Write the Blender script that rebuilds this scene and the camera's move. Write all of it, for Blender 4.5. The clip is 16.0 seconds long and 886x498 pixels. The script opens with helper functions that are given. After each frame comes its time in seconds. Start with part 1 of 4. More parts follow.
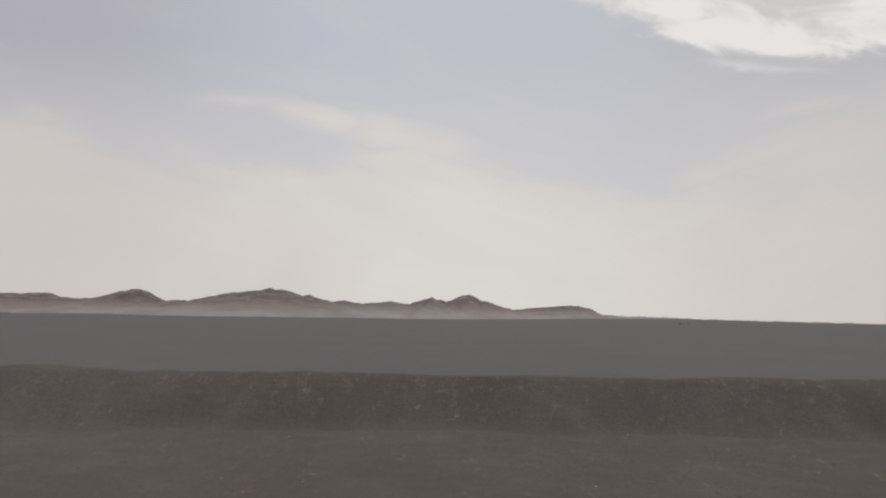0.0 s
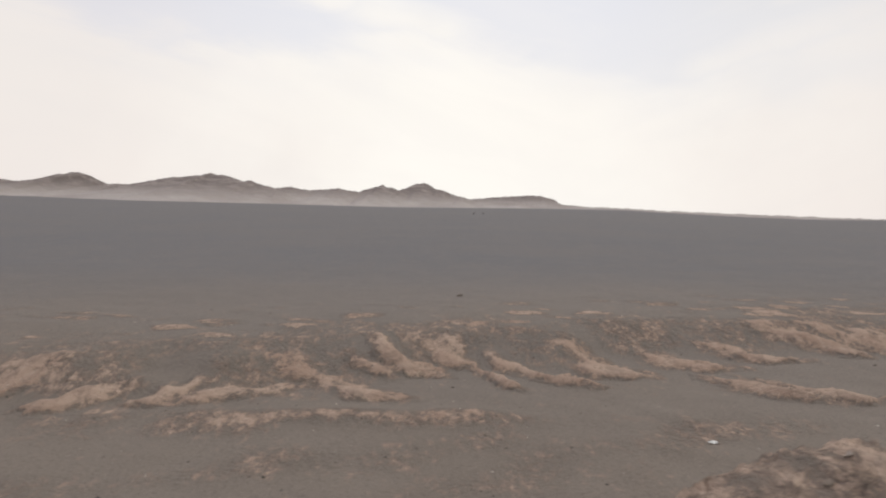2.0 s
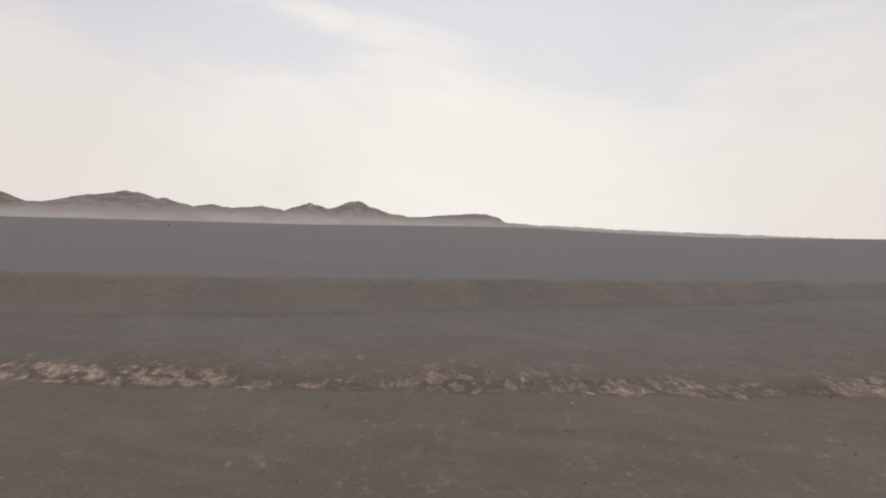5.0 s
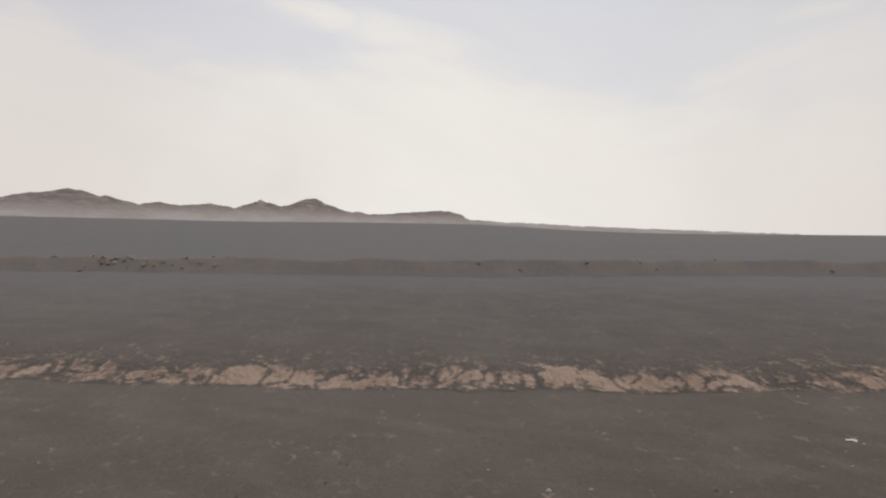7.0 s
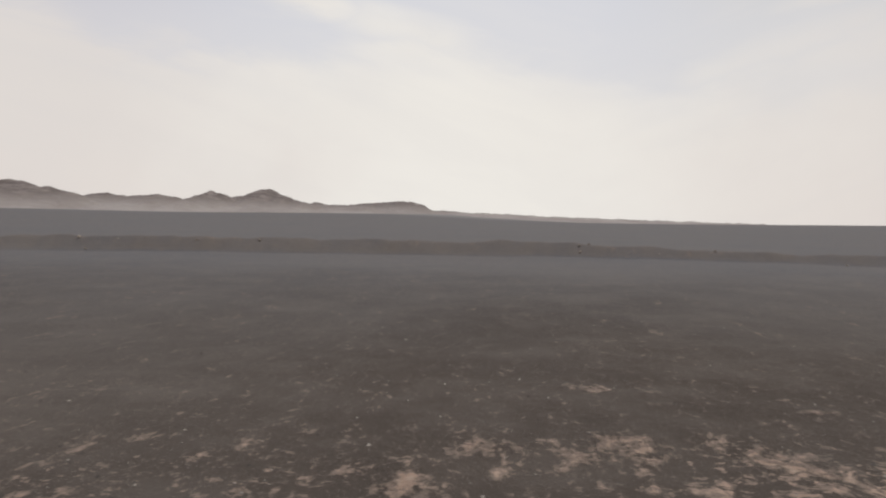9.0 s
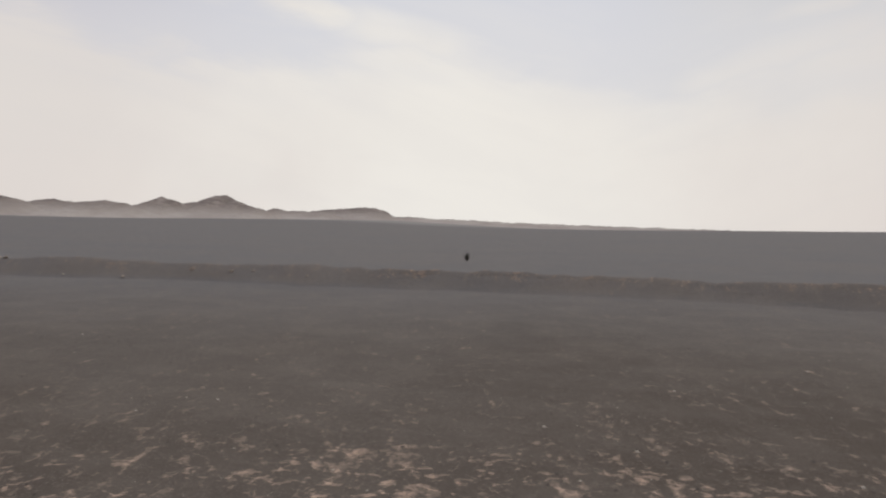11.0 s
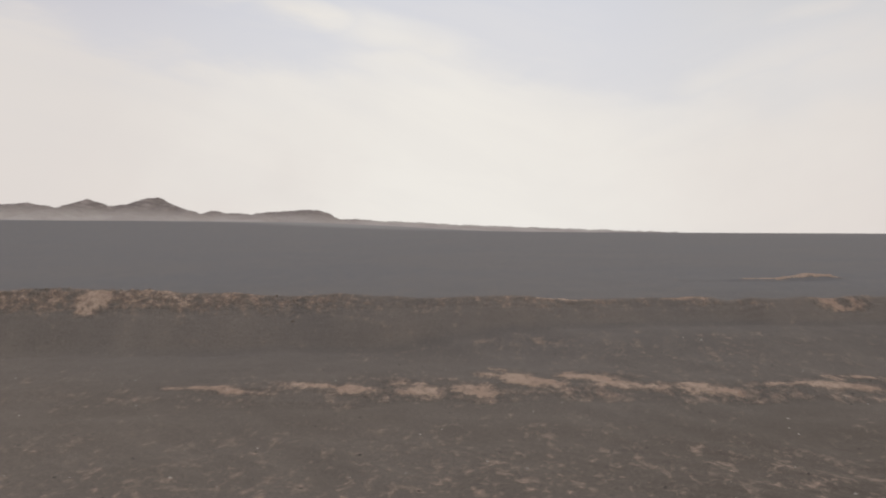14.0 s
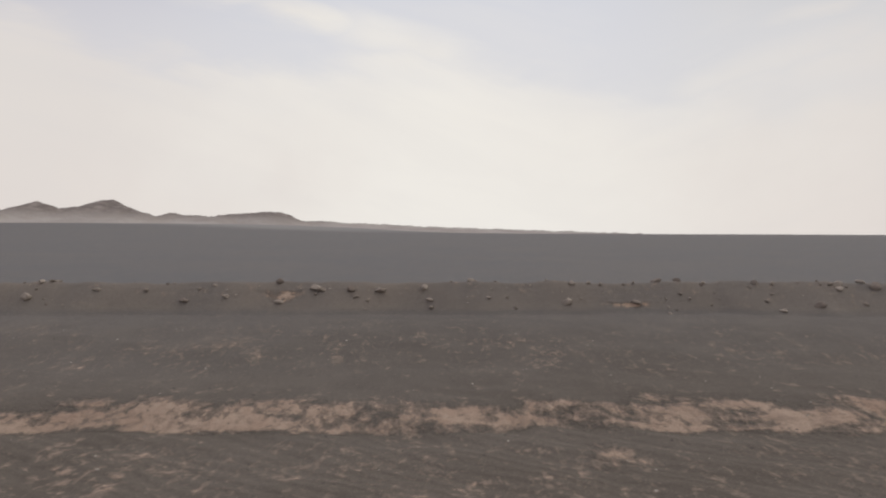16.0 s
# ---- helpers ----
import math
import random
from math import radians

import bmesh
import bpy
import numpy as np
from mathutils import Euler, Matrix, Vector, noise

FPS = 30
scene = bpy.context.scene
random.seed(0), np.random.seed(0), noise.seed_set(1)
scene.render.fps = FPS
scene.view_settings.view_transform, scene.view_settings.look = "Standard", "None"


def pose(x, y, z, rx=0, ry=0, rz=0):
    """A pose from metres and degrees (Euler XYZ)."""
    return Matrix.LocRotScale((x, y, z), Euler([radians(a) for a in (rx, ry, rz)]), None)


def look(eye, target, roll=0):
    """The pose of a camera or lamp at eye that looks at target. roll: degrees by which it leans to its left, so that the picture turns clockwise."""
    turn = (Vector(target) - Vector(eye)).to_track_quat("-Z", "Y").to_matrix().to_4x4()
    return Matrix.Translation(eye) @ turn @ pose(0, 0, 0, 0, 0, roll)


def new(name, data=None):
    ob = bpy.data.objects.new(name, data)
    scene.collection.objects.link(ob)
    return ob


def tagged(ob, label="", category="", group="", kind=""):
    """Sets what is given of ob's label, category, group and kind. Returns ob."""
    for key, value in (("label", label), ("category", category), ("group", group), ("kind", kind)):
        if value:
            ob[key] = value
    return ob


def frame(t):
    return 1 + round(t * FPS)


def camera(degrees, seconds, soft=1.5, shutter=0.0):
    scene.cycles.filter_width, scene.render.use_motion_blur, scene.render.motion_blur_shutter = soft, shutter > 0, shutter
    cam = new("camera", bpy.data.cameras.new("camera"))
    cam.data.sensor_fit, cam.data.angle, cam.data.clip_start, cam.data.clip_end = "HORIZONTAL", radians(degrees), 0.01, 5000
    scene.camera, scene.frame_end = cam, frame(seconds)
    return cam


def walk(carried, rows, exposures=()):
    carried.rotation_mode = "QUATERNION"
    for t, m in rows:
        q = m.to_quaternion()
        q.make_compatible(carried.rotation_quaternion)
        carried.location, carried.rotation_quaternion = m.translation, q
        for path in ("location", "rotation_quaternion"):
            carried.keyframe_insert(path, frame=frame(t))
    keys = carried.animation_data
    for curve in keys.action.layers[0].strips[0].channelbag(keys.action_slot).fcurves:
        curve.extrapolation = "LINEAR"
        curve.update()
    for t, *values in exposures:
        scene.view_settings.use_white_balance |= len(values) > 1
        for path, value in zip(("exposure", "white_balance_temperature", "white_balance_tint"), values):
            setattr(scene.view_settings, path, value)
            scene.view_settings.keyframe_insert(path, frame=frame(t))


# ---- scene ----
# The camera rides in a train at 36 m/s, three metres over the desert floor, and looks square to the track.
SPEED, EYE = 36.0, 3.0
cam = camera(70, 16.0, soft=2.15, shutter=0.02)
TURNS = [  # seconds, yaw, pitch, roll
    (0, 0.08, 6.94, -0.21), (0.5, 0.07, 3.49, 0.05), (1, 0.06, 0.21, 0.27), (1.5, -0.03, -2.19, 0.49),
    (2, -0.03, -3.14, 0.62), (2.5, -0.05, -2.63, 0.68), (3, -0.11, -2.10, 0.75), (3.5, -0.05, -1.77, 0.77),
    (4, -0.05, -1.67, 0.77), (6.5, 0.04, -1.21, 0.51), (7, -0.00, -1.69, 0.50), (7.5, 0.03, -1.99, 0.53),
    (8, 0.05, -2.92, 0.50), (8.5, -0.01, -2.86, 0.41), (9, -0.03, -2.53, 0.42), (9.5, -0.05, -2.23, 0.42),
    (10, -0.11, -2.07, 0.41), (12.5, -0.07, -1.92, 0.40), (13, -0.14, -1.95, 0.35), (13.5, -0.13, -1.88, 0.33),
    (14, -0.18, -1.73, 0.31), (14.5, -0.25, -1.56, 0.31), (15, -0.20, -1.53, 0.33), (15.5, -0.22, -1.57, 0.28),
    (16, -0.30, -1.56, 0.23),
]
# the line runs gently downhill for a while: how far it has sunk, along x
GRADE = [(-8000, 0), (90, 0), (101, -0.05), (112, -0.2), (155, -0.97), (177, -1.31), (200, -1.58), (240, -1.9), (340, -2.65), (385, -2.92), (430, -3.0), (8000, -3.0)]


def sunk(x):
    xs, zs = zip(*GRADE)
    wide = np.arange(-10, 10.5, 2.5)
    return sum(np.interp(np.asarray(x, float) + w, xs, zs) for w in wide) / len(wide)


PATH = [(t, pose(SPEED * t, 0, EYE + float(sunk(SPEED * t)), 90 + pitch - math.degrees(float(sunk(SPEED * t)) / 1000), -roll, yaw)) for t, yaw, pitch, roll in TURNS]
walk(cam, PATH, [(0, -0.42), (0.5, -0.25), (1.0, 0.05), (1.5, 0.12), (2.5, 0.12), (3, 0.03), (3.5, 0.05), (4, 0.05), (6.5, -0.15), (7, -0.13), (10, -0.14), (16, -0.12)])

# ---- sky and sun ----
SUN_AZIMUTH, SUN_HEIGHT = radians(8), radians(55)
world = bpy.data.worlds.new("overcast_sky")
scene.world = world
world.use_nodes = True
nt = world.node_tree
nt.nodes.clear()


def node(tree, kind, **inputs):
    """A node with its settings, and its inputs by name (blanks as underscores) or as links."""
    n = tree.nodes.new(kind)
    for key, value in inputs.items():
        if key == "op":
            n.operation = value
            continue
        slot = n.inputs[int(key[1:])] if key[0] == "i" and key[1:].isdigit() else n.inputs[key.replace("_", " ")]
        if isinstance(value, bpy.types.NodeSocket):
            tree.links.new(value, slot)
        else:
            slot.default_value = value
    return n


def mix(tree, fac, a, b, blend="MIX"):
    n = tree.nodes.new("ShaderNodeMix")
    n.data_type, n.blend_type = "RGBA", blend
    for k, value in ((0, fac), (6, a), (7, b)):
        if isinstance(value, bpy.types.NodeSocket):
            tree.links.new(value, n.inputs[k])
        else:
            n.inputs[k].default_value = value if k == 0 else (*value, 1)
    return n.outputs[2]


def ramp(tree, value, lo, hi, a=0.0, b=1.0):
    n = tree.nodes.new("ShaderNodeMapRange")
    n.interpolation_type = "SMOOTHSTEP"
    tree.links.new(value, n.inputs[0])
    for k, v in zip((1, 2, 3, 4), (lo, hi, a, b)):
        n.inputs[k].default_value = v
    return n.outputs[0]


def calc(tree, op, a, b=0.0):
    return node(tree, "ShaderNodeMath", op=op, i0=a, i1=b).outputs[0]


sky = nt.nodes.new("ShaderNodeTexSky")
sky.sky_type, sky.sun_disc = "NISHITA", False
sky.sun_elevation, sky.sun_rotation, sky.dust_density, sky.air_density = SUN_HEIGHT, SUN_AZIMUTH, 4.0, 1.0
aim = node(nt, "ShaderNodeTexCoord").outputs["Generated"]
axes = node(nt, "ShaderNodeSeparateXYZ", i0=aim)
height = axes.outputs["Z"]
# clouds lie on a high flat layer, and are seen at a slant
lift = calc(nt, "ADD", calc(nt, "MAXIMUM", height, 0.0), 0.16)
layer = node(nt, "ShaderNodeCombineXYZ", X=calc(nt, "DIVIDE", axes.outputs["X"], lift), Y=calc(nt, "DIVIDE", axes.outputs["Y"], lift), Z=2.3).outputs[0]
veil = node(nt, "ShaderNodeTexNoise", Vector=layer, Scale=0.9, Detail=5.0, Roughness=0.5, Distortion=0.3).outputs[0]
# bearing and rise, ahead of the sun's side of the sky
ahead = calc(nt, "MAXIMUM", axes.outputs["Y"], 0.05)
bearing, rise = calc(nt, "DIVIDE", axes.outputs["X"], ahead), calc(nt, "DIVIDE", height, ahead)


def fibres(turn, long, fine, seed, detail=6.0):
    """Drawn-out cloud fibres that lean by an angle against the horizon."""
    flat = node(nt, "ShaderNodeCombineXYZ", X=bearing, Y=rise, Z=seed).outputs[0]
    m = nt.nodes.new("ShaderNodeMapping")
    m.vector_type = "TEXTURE"
    nt.links.new(flat, m.inputs[0])
    m.inputs["Rotation"].default_value, m.inputs["Scale"].default_value = (0, 0, radians(turn)), (1 / long, 1 / fine, 1)
    return node(nt, "ShaderNodeTexNoise", Vector=m.outputs[0], Scale=1.0, Detail=detail, Roughness=0.55, Distortion=0.5).outputs[0]


def about(value, size):
    """Noise about zero, of that size."""
    return calc(nt, "MULTIPLY", calc(nt, "SUBTRACT", value, 0.5), size)


falling, rising, billow = fibres(-15, 2.6, 11.0, 1.3), fibres(17, 2.4, 10.0, 4.1), fibres(-6, 7.0, 15.0, 8.6, 8.0)
fibre = mix(nt, ramp(nt, bearing, 0.1, 0.4), falling, rising)
fray = calc(nt, "ADD", about(fibre, 0.17), about(billow, 0.08))


def streak(b0, r0, b1, r1, wide):
    """A wisp of cloud from one place in the sky to another."""
    db, dr = b1 - b0, r1 - r0
    size = math.hypot(db, dr)
    far_b, far_r = calc(nt, "SUBTRACT", bearing, b0), calc(nt, "SUBTRACT", calc(nt, "ADD", rise, calc(nt, "MULTIPLY", fray, 0.35)), r0)
    run = calc(nt, "ADD", calc(nt, "MULTIPLY", far_b, db / size), calc(nt, "MULTIPLY", far_r, dr / size))
    off = calc(nt, "ABSOLUTE", calc(nt, "SUBTRACT", calc(nt, "MULTIPLY", far_r, db / size), calc(nt, "MULTIPLY", far_b, dr / size)))
    ends = calc(nt, "MULTIPLY", ramp(nt, run, -0.05, 0.06), ramp(nt, run, size + 0.06, size - 0.05))
    return calc(nt, "MULTIPLY", ends, ramp(nt, off, wide, 0.0))


# how high the white veil reaches, along the bearing
reach = nt.nodes.new("ShaderNodeMapRange")
nt.links.new(bearing, reach.inputs[0])
reach.inputs[1].default_value, reach.inputs[2].default_value = -1.0, 1.0
rim = nt.nodes.new("ShaderNodeValToRGB")
nt.links.new(reach.outputs[0], rim.inputs[0])
rim.color_ramp.interpolation = "CARDINAL"
for k, (spot, level) in enumerate(((0.0, 0.36), (0.14, 0.355), (0.18, 0.345), (0.225, 0.295), (0.28, 0.265), (0.38, 0.262), (0.44, 0.29), (0.48, 0.303), (0.54, 0.281), (0.60, 0.255), (0.645, 0.222), (0.695, 0.216), (0.735, 0.24), (0.78, 0.268), (0.86, 0.32), (1.0, 0.35))):
    stop = rim.color_ramp.elements[k] if k < 2 else rim.color_ramp.elements.new(spot)
    stop.position, stop.color = spot, (level, level, level, 1)
over = calc(nt, "SUBTRACT", calc(nt, "ADD", calc(nt, "ADD", rise, fray), about(veil, 0.05)), rim.outputs[0])
crisp = ramp(nt, bearing, 0.0, 0.3, 0.6, 0.3)
low = node(nt, "ShaderNodeMix", i0=crisp, i2=ramp(nt, over, 0.10, -0.12), i3=ramp(nt, over, 0.03, -0.035)).outputs[0]
wisp = calc(nt, "MAXIMUM", calc(nt, "MULTIPLY", streak(-0.40, 0.362, -0.27, 0.36, 0.022), 0.75), calc(nt, "MAXIMUM", streak(-0.29, 0.357, -0.13, 0.325, 0.028), calc(nt, "MULTIPLY", streak(-0.16, 0.326, 0.05, 0.28, 0.055), 0.85)))
wisp = calc(nt, "MAXIMUM", wisp, calc(nt, "MULTIPLY", calc(nt, "MAXIMUM", streak(0.36, 0.222, 0.70, 0.33, 0.045), streak(0.52, 0.335, 0.66, 0.36, 0.025)), 0.6))
grey = calc(nt, "MULTIPLY", calc(nt, "MAXIMUM", streak(0.47, 0.212, 0.78, 0.25, 0.05), calc(nt, "MULTIPLY", streak(-0.22, 0.275, 0.0, 0.235, 0.025), 0.35)), 0.4)
thin = calc(nt, "MULTIPLY", ramp(nt, fibre, 0.45, 0.72), 0.2)
bank_edge = calc(nt, "ADD", calc(nt, "ADD", rise, about(billow, 0.11)), about(falling, 0.05))
bank_foot = calc(nt, "MAXIMUM", 0.447, calc(nt, "SUBTRACT", 0.634, calc(nt, "MULTIPLY", bearing, 0.46)))
bank_over = calc(nt, "SUBTRACT", bank_edge, bank_foot)
bank = calc(nt, "MULTIPLY", ramp(nt, bank_over, -0.006, 0.022), ramp(nt, bearing, 0.1, 0.3))
bank = calc(nt, "MAXIMUM", bank, calc(nt, "MULTIPLY", streak(0.44, 0.432, 0.6, 0.418, 0.012), 0.4))
blot = node(nt, "ShaderNodeTexNoise", Vector=aim, Scale=5.0, Detail=4.0, Roughness=0.55).outputs[0]
glow = ramp(nt, calc(nt, "ABSOLUTE", calc(nt, "SUBTRACT", calc(nt, "ADD", bearing, about(blot, 0.5)), 0.05)), 0.75, 0.0)
blue = mix(nt, 1.0, sky.outputs[0], (0.1, 0.1, 0.1), "MULTIPLY")
tint = mix(nt, ramp(nt, bearing, -0.6, -0.15), (0.585, 0.575, 0.645), (0.665, 0.69, 0.77))
tint = mix(nt, ramp(nt, bearing, 0.2, 0.5), tint, (0.655, 0.655, 0.672))
tint = mix(nt, ramp(nt, rise, 0.50, 0.27, 0.0, 0.62), tint, (0.815, 0.797, 0.805))
blue = mix(nt, 0.93, blue, tint)
white = mix(nt, ramp(nt, height, 0.0, 0.2), (0.815, 0.75, 0.708), (0.81, 0.76, 0.725))
white = mix(nt, glow, white, (0.93, 0.893, 0.838))
white = mix(nt, ramp(nt, fibre, 0.4, 0.7, 0.0, 0.14), white, (0.74, 0.71, 0.70))
cover = calc(nt, "MAXIMUM", calc(nt, "MAXIMUM", low, thin), calc(nt, "MULTIPLY", wisp, ramp(nt, billow, 0.25, 0.6, 0.55, 0.95)))
cover = calc(nt, "SUBTRACT", cover, calc(nt, "MULTIPLY", cover, grey))
heaven = mix(nt, cover, blue, white)
heaven = mix(nt, bank, heaven, mix(nt, ramp(nt, calc(nt, "ADD", billow, about(veil, 0.6)), 0.62, 0.36), (1.06, 1.03, 1.0), (0.80, 0.785, 0.775)))
back = node(nt, "ShaderNodeBackground", Color=heaven, Strength=1.0)
nt.links.new(back.outputs[0], node(nt, "ShaderNodeOutputWorld").inputs[0])

lamp = bpy.data.lights.new("sun", "SUN")
lamp.energy, lamp.angle, lamp.color = 0.6, radians(25), (1.0, 0.95, 0.88)
sun = new("sun", lamp)
sun.matrix_world = look((0, 0, 0), (-math.sin(SUN_AZIMUTH) * math.cos(SUN_HEIGHT), -math.cos(SUN_AZIMUTH) * math.cos(SUN_HEIGHT), -math.sin(SUN_HEIGHT)))


# ---- materials ----
def material(name, roughness=0.95):
    m = bpy.data.materials.new(name)
    m.use_nodes = True
    tree = m.node_tree
    shader = tree.nodes["Principled BSDF"]
    shader.inputs["Roughness"].default_value = roughness
    shader.inputs["Specular IOR Level"].default_value = 0.15
    return m, tree, shader


def place(tree):
    return node(tree, "ShaderNodeNewGeometry").outputs["Position"]


def noise_at(tree, where, scale, detail=4.0, rough=0.6, distort=0.0):
    return node(tree, "ShaderNodeTexNoise", Vector=where, Scale=scale, Detail=detail, Roughness=rough, Distortion=distort).outputs[0]


def stretched(tree, where, x, y, z, turn=0.0):
    n = tree.nodes.new("ShaderNodeMapping")
    tree.links.new(where, n.inputs[0])
    n.inputs["Scale"].default_value, n.inputs["Rotation"].default_value = (x, y, z), (0, 0, turn)
    return n.outputs[0]


def desert_material():
    """Dark gravel pavement over pale silt; the mesh says where the silt lies bare."""
    m, tree, shader = material("desert_gravel_and_silt")
    p = place(tree)
    soil = node(tree, "ShaderNodeAttribute")
    soil.attribute_name = "soil"
    far_pale = node(tree, "ShaderNodeAttribute")
    far_pale.attribute_name = "far_pale"
    axis = node(tree, "ShaderNodeSeparateXYZ", i0=p).outputs
    broad, mid = noise_at(tree, p, 0.06, 3.0), noise_at(tree, p, 0.7, 4.0)
    streak = noise_at(tree, stretched(tree, p, 2.0, 0.8, 1.0, radians(8)), 1.3, 5.0, 0.62, 0.5)
    crust = noise_at(tree, stretched(tree, p, 1.25, 0.8, 2.0), 2.6, 8.0, 0.70, 0.4)
    scab = noise_at(tree, stretched(tree, p, 1.2, 0.75, 1.5), 6.0, 6.0, 0.72, 0.5)
    rills = noise_at(tree, stretched(tree, p, 0.85, 0.7, 0.3, radians(32)), 1.4, 3.0, 0.5, 0.3)
    flake = node(tree, "ShaderNodeAttribute")
    flake.attribute_name = "flake"
    bend = node(tree, "ShaderNodeVectorMath", op="MULTIPLY_ADD", i0=node(tree, "ShaderNodeTexNoise", Vector=p, Scale=2.2, Detail=4.0, Roughness=0.6).outputs["Color"], i1=(0.75, 0.75, 0.0), i2=p).outputs[0]
    chips = []
    for scale, share, reach in ((0.9, 0.8, 0.42), (2.3, 0.66, 0.44), (4.8, 0.5, 0.5), (10.0, 0.45, 0.5)):
        cell = node(tree, "ShaderNodeTexVoronoi", Vector=stretched(tree, bend, 0.8, 1.25, 0.0, radians(12)), Scale=scale)
        own = node(tree, "ShaderNodeSeparateColor", i0=cell.outputs["Color"]).outputs
        chips.append(calc(tree, "MULTIPLY", ramp(tree, calc(tree, "SUBTRACT", cell.outputs["Distance"], calc(tree, "MULTIPLY", own["Green"], 0.22)), reach - 0.08, 0.06), ramp(tree, own["Red"], share, share + 0.08)))
    chip = calc(tree, "MAXIMUM", calc(tree, "MAXIMUM", calc(tree, "MULTIPLY", chips[0], 0.5), calc(tree, "MULTIPLY", chips[1], 0.75)), calc(tree, "MULTIPLY", calc(tree, "MAXIMUM", chips[2], chips[3]), 0.95))
    worn = node(tree, "ShaderNodeAttribute")
    worn.attribute_name = "rill"
    grain, fine = noise_at(tree, p, 17.0, 4.0, 0.7), noise_at(tree, p, 42.0, 3.0, 0.7)
    shift = node(tree, "ShaderNodeVectorMath", i0=p, i1=(31.7, 12.9, 5.3)).outputs[0]
    tones = noise_at(tree, stretched(tree, shift, 1.1, 0.7, 1.2, radians(14)), 3.0, 8.0, 0.70, 0.6)
    # the pavement farther out is undisturbed, its greyer tone painted in for dust haze; the strip by the track dusty
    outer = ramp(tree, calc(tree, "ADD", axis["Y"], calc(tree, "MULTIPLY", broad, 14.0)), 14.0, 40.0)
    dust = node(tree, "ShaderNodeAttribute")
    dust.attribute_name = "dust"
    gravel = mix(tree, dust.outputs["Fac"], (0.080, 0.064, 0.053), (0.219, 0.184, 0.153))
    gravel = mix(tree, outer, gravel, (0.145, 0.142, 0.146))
    earth = node(tree, "ShaderNodeAttribute")
    earth.attribute_name = "tan"
    gravel = mix(tree, earth.outputs["Fac"], gravel, (0.205, 0.172, 0.146))
    gravel = mix(tree, ramp(tree, broad, 0.35, 0.65, 0, 0.25), gravel, (0.19, 0.168, 0.15))
    gravel = mix(tree, ramp(tree, mid, 0.4, 0.7, 0, 0.2), gravel, (0.22, 0.19, 0.166))
    gravel = mix(tree, ramp(tree, grain, 0.48, 0.68, 0, 0.36), gravel, (0.078, 0.068, 0.061))
    gravel = mix(tree, ramp(tree, streak, 0.50, 0.74, 0, 0.08), gravel, (0.24, 0.205, 0.175))
    gravel = mix(tree, ramp(tree, scab, 0.54, 0.70, 0, 0.2), gravel, (0.26, 0.222, 0.19))
    gravel = mix(tree, ramp(tree, fine, 0.57, 0.72, 0, 0.65), gravel, (0.35, 0.30, 0.25))
    silt = mix(tree, ramp(tree, mid, 0.3, 0.7), (0.395, 0.28, 0.213), (0.49, 0.368, 0.287))
    silt = mix(tree, ramp(tree, tones, 0.49, 0.62, 0, 0.5), silt, (0.21, 0.163, 0.134))
    silt = mix(tree, ramp(tree, tones, 0.45, 0.34, 0, 0.7), silt, (0.49, 0.385, 0.305))
    silt = mix(tree, ramp(tree, fine, 0.55, 0.75, 0, 0.3), silt, (0.18, 0.145, 0.12))
    loose = calc(tree, "ADD", calc(tree, "MULTIPLY", calc(tree, "SUBTRACT", streak, 0.5), 1.0), calc(tree, "MULTIPLY", calc(tree, "SUBTRACT", crust, 0.5), 1.2))
    loose = calc(tree, "ADD", loose, calc(tree, "MULTIPLY", calc(tree, "SUBTRACT", scab, 0.5), 2.1))
    gully = calc(tree, "MULTIPLY", worn.outputs["Fac"], ramp(tree, calc(tree, "ABSOLUTE", calc(tree, "SUBTRACT", rills, 0.5)), 0.0, 0.08, 0.45, 0.0))
    bare = calc(tree, "SUBTRACT", calc(tree, "ADD", soil.outputs["Fac"], calc(tree, "MULTIPLY", loose, 0.7)), gully)
    bare = calc(tree, "ADD", bare, calc(tree, "MULTIPLY", chip, flake.outputs["Fac"]))
    loam = mix(tree, ramp(tree, tones, 0.35, 0.65), (0.285, 0.218, 0.174), (0.19, 0.153, 0.128))
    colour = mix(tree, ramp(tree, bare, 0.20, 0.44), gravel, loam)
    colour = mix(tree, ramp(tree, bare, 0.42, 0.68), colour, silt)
    # whitened far out: haze put into the colour, and the horizon strip
    colour = mix(tree, far_pale.outputs["Fac"], colour, (0.62, 0.59, 0.56))
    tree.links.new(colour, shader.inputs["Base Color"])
    ripple = node(tree, "ShaderNodeAttribute")
    ripple.attribute_name = "ripple"
    phase = calc(tree, "ADD", node(tree, "ShaderNodeVectorMath", op="DOT_PRODUCT", i0=p, i1=(13.0, 20.0, 0.0)).outputs["Value"], calc(tree, "ADD", calc(tree, "MULTIPLY", mid, 14.0), calc(tree, "MULTIPLY", crust, 5.0)))
    wave = calc(tree, "MULTIPLY", calc(tree, "SINE", phase), ripple.outputs["Fac"])
    lumps = calc(tree, "ADD", calc(tree, "MULTIPLY", grain, 0.022), calc(tree, "ADD", calc(tree, "MULTIPLY", fine, 0.012), calc(tree, "MULTIPLY", calc(tree, "MULTIPLY", calc(tree, "ADD", crust, scab), calc(tree, "ADD", soil.outputs["Fac"], 0.10)), 0.13)))
    lumps = calc(tree, "ADD", lumps, calc(tree, "MULTIPLY", wave, 0.009))
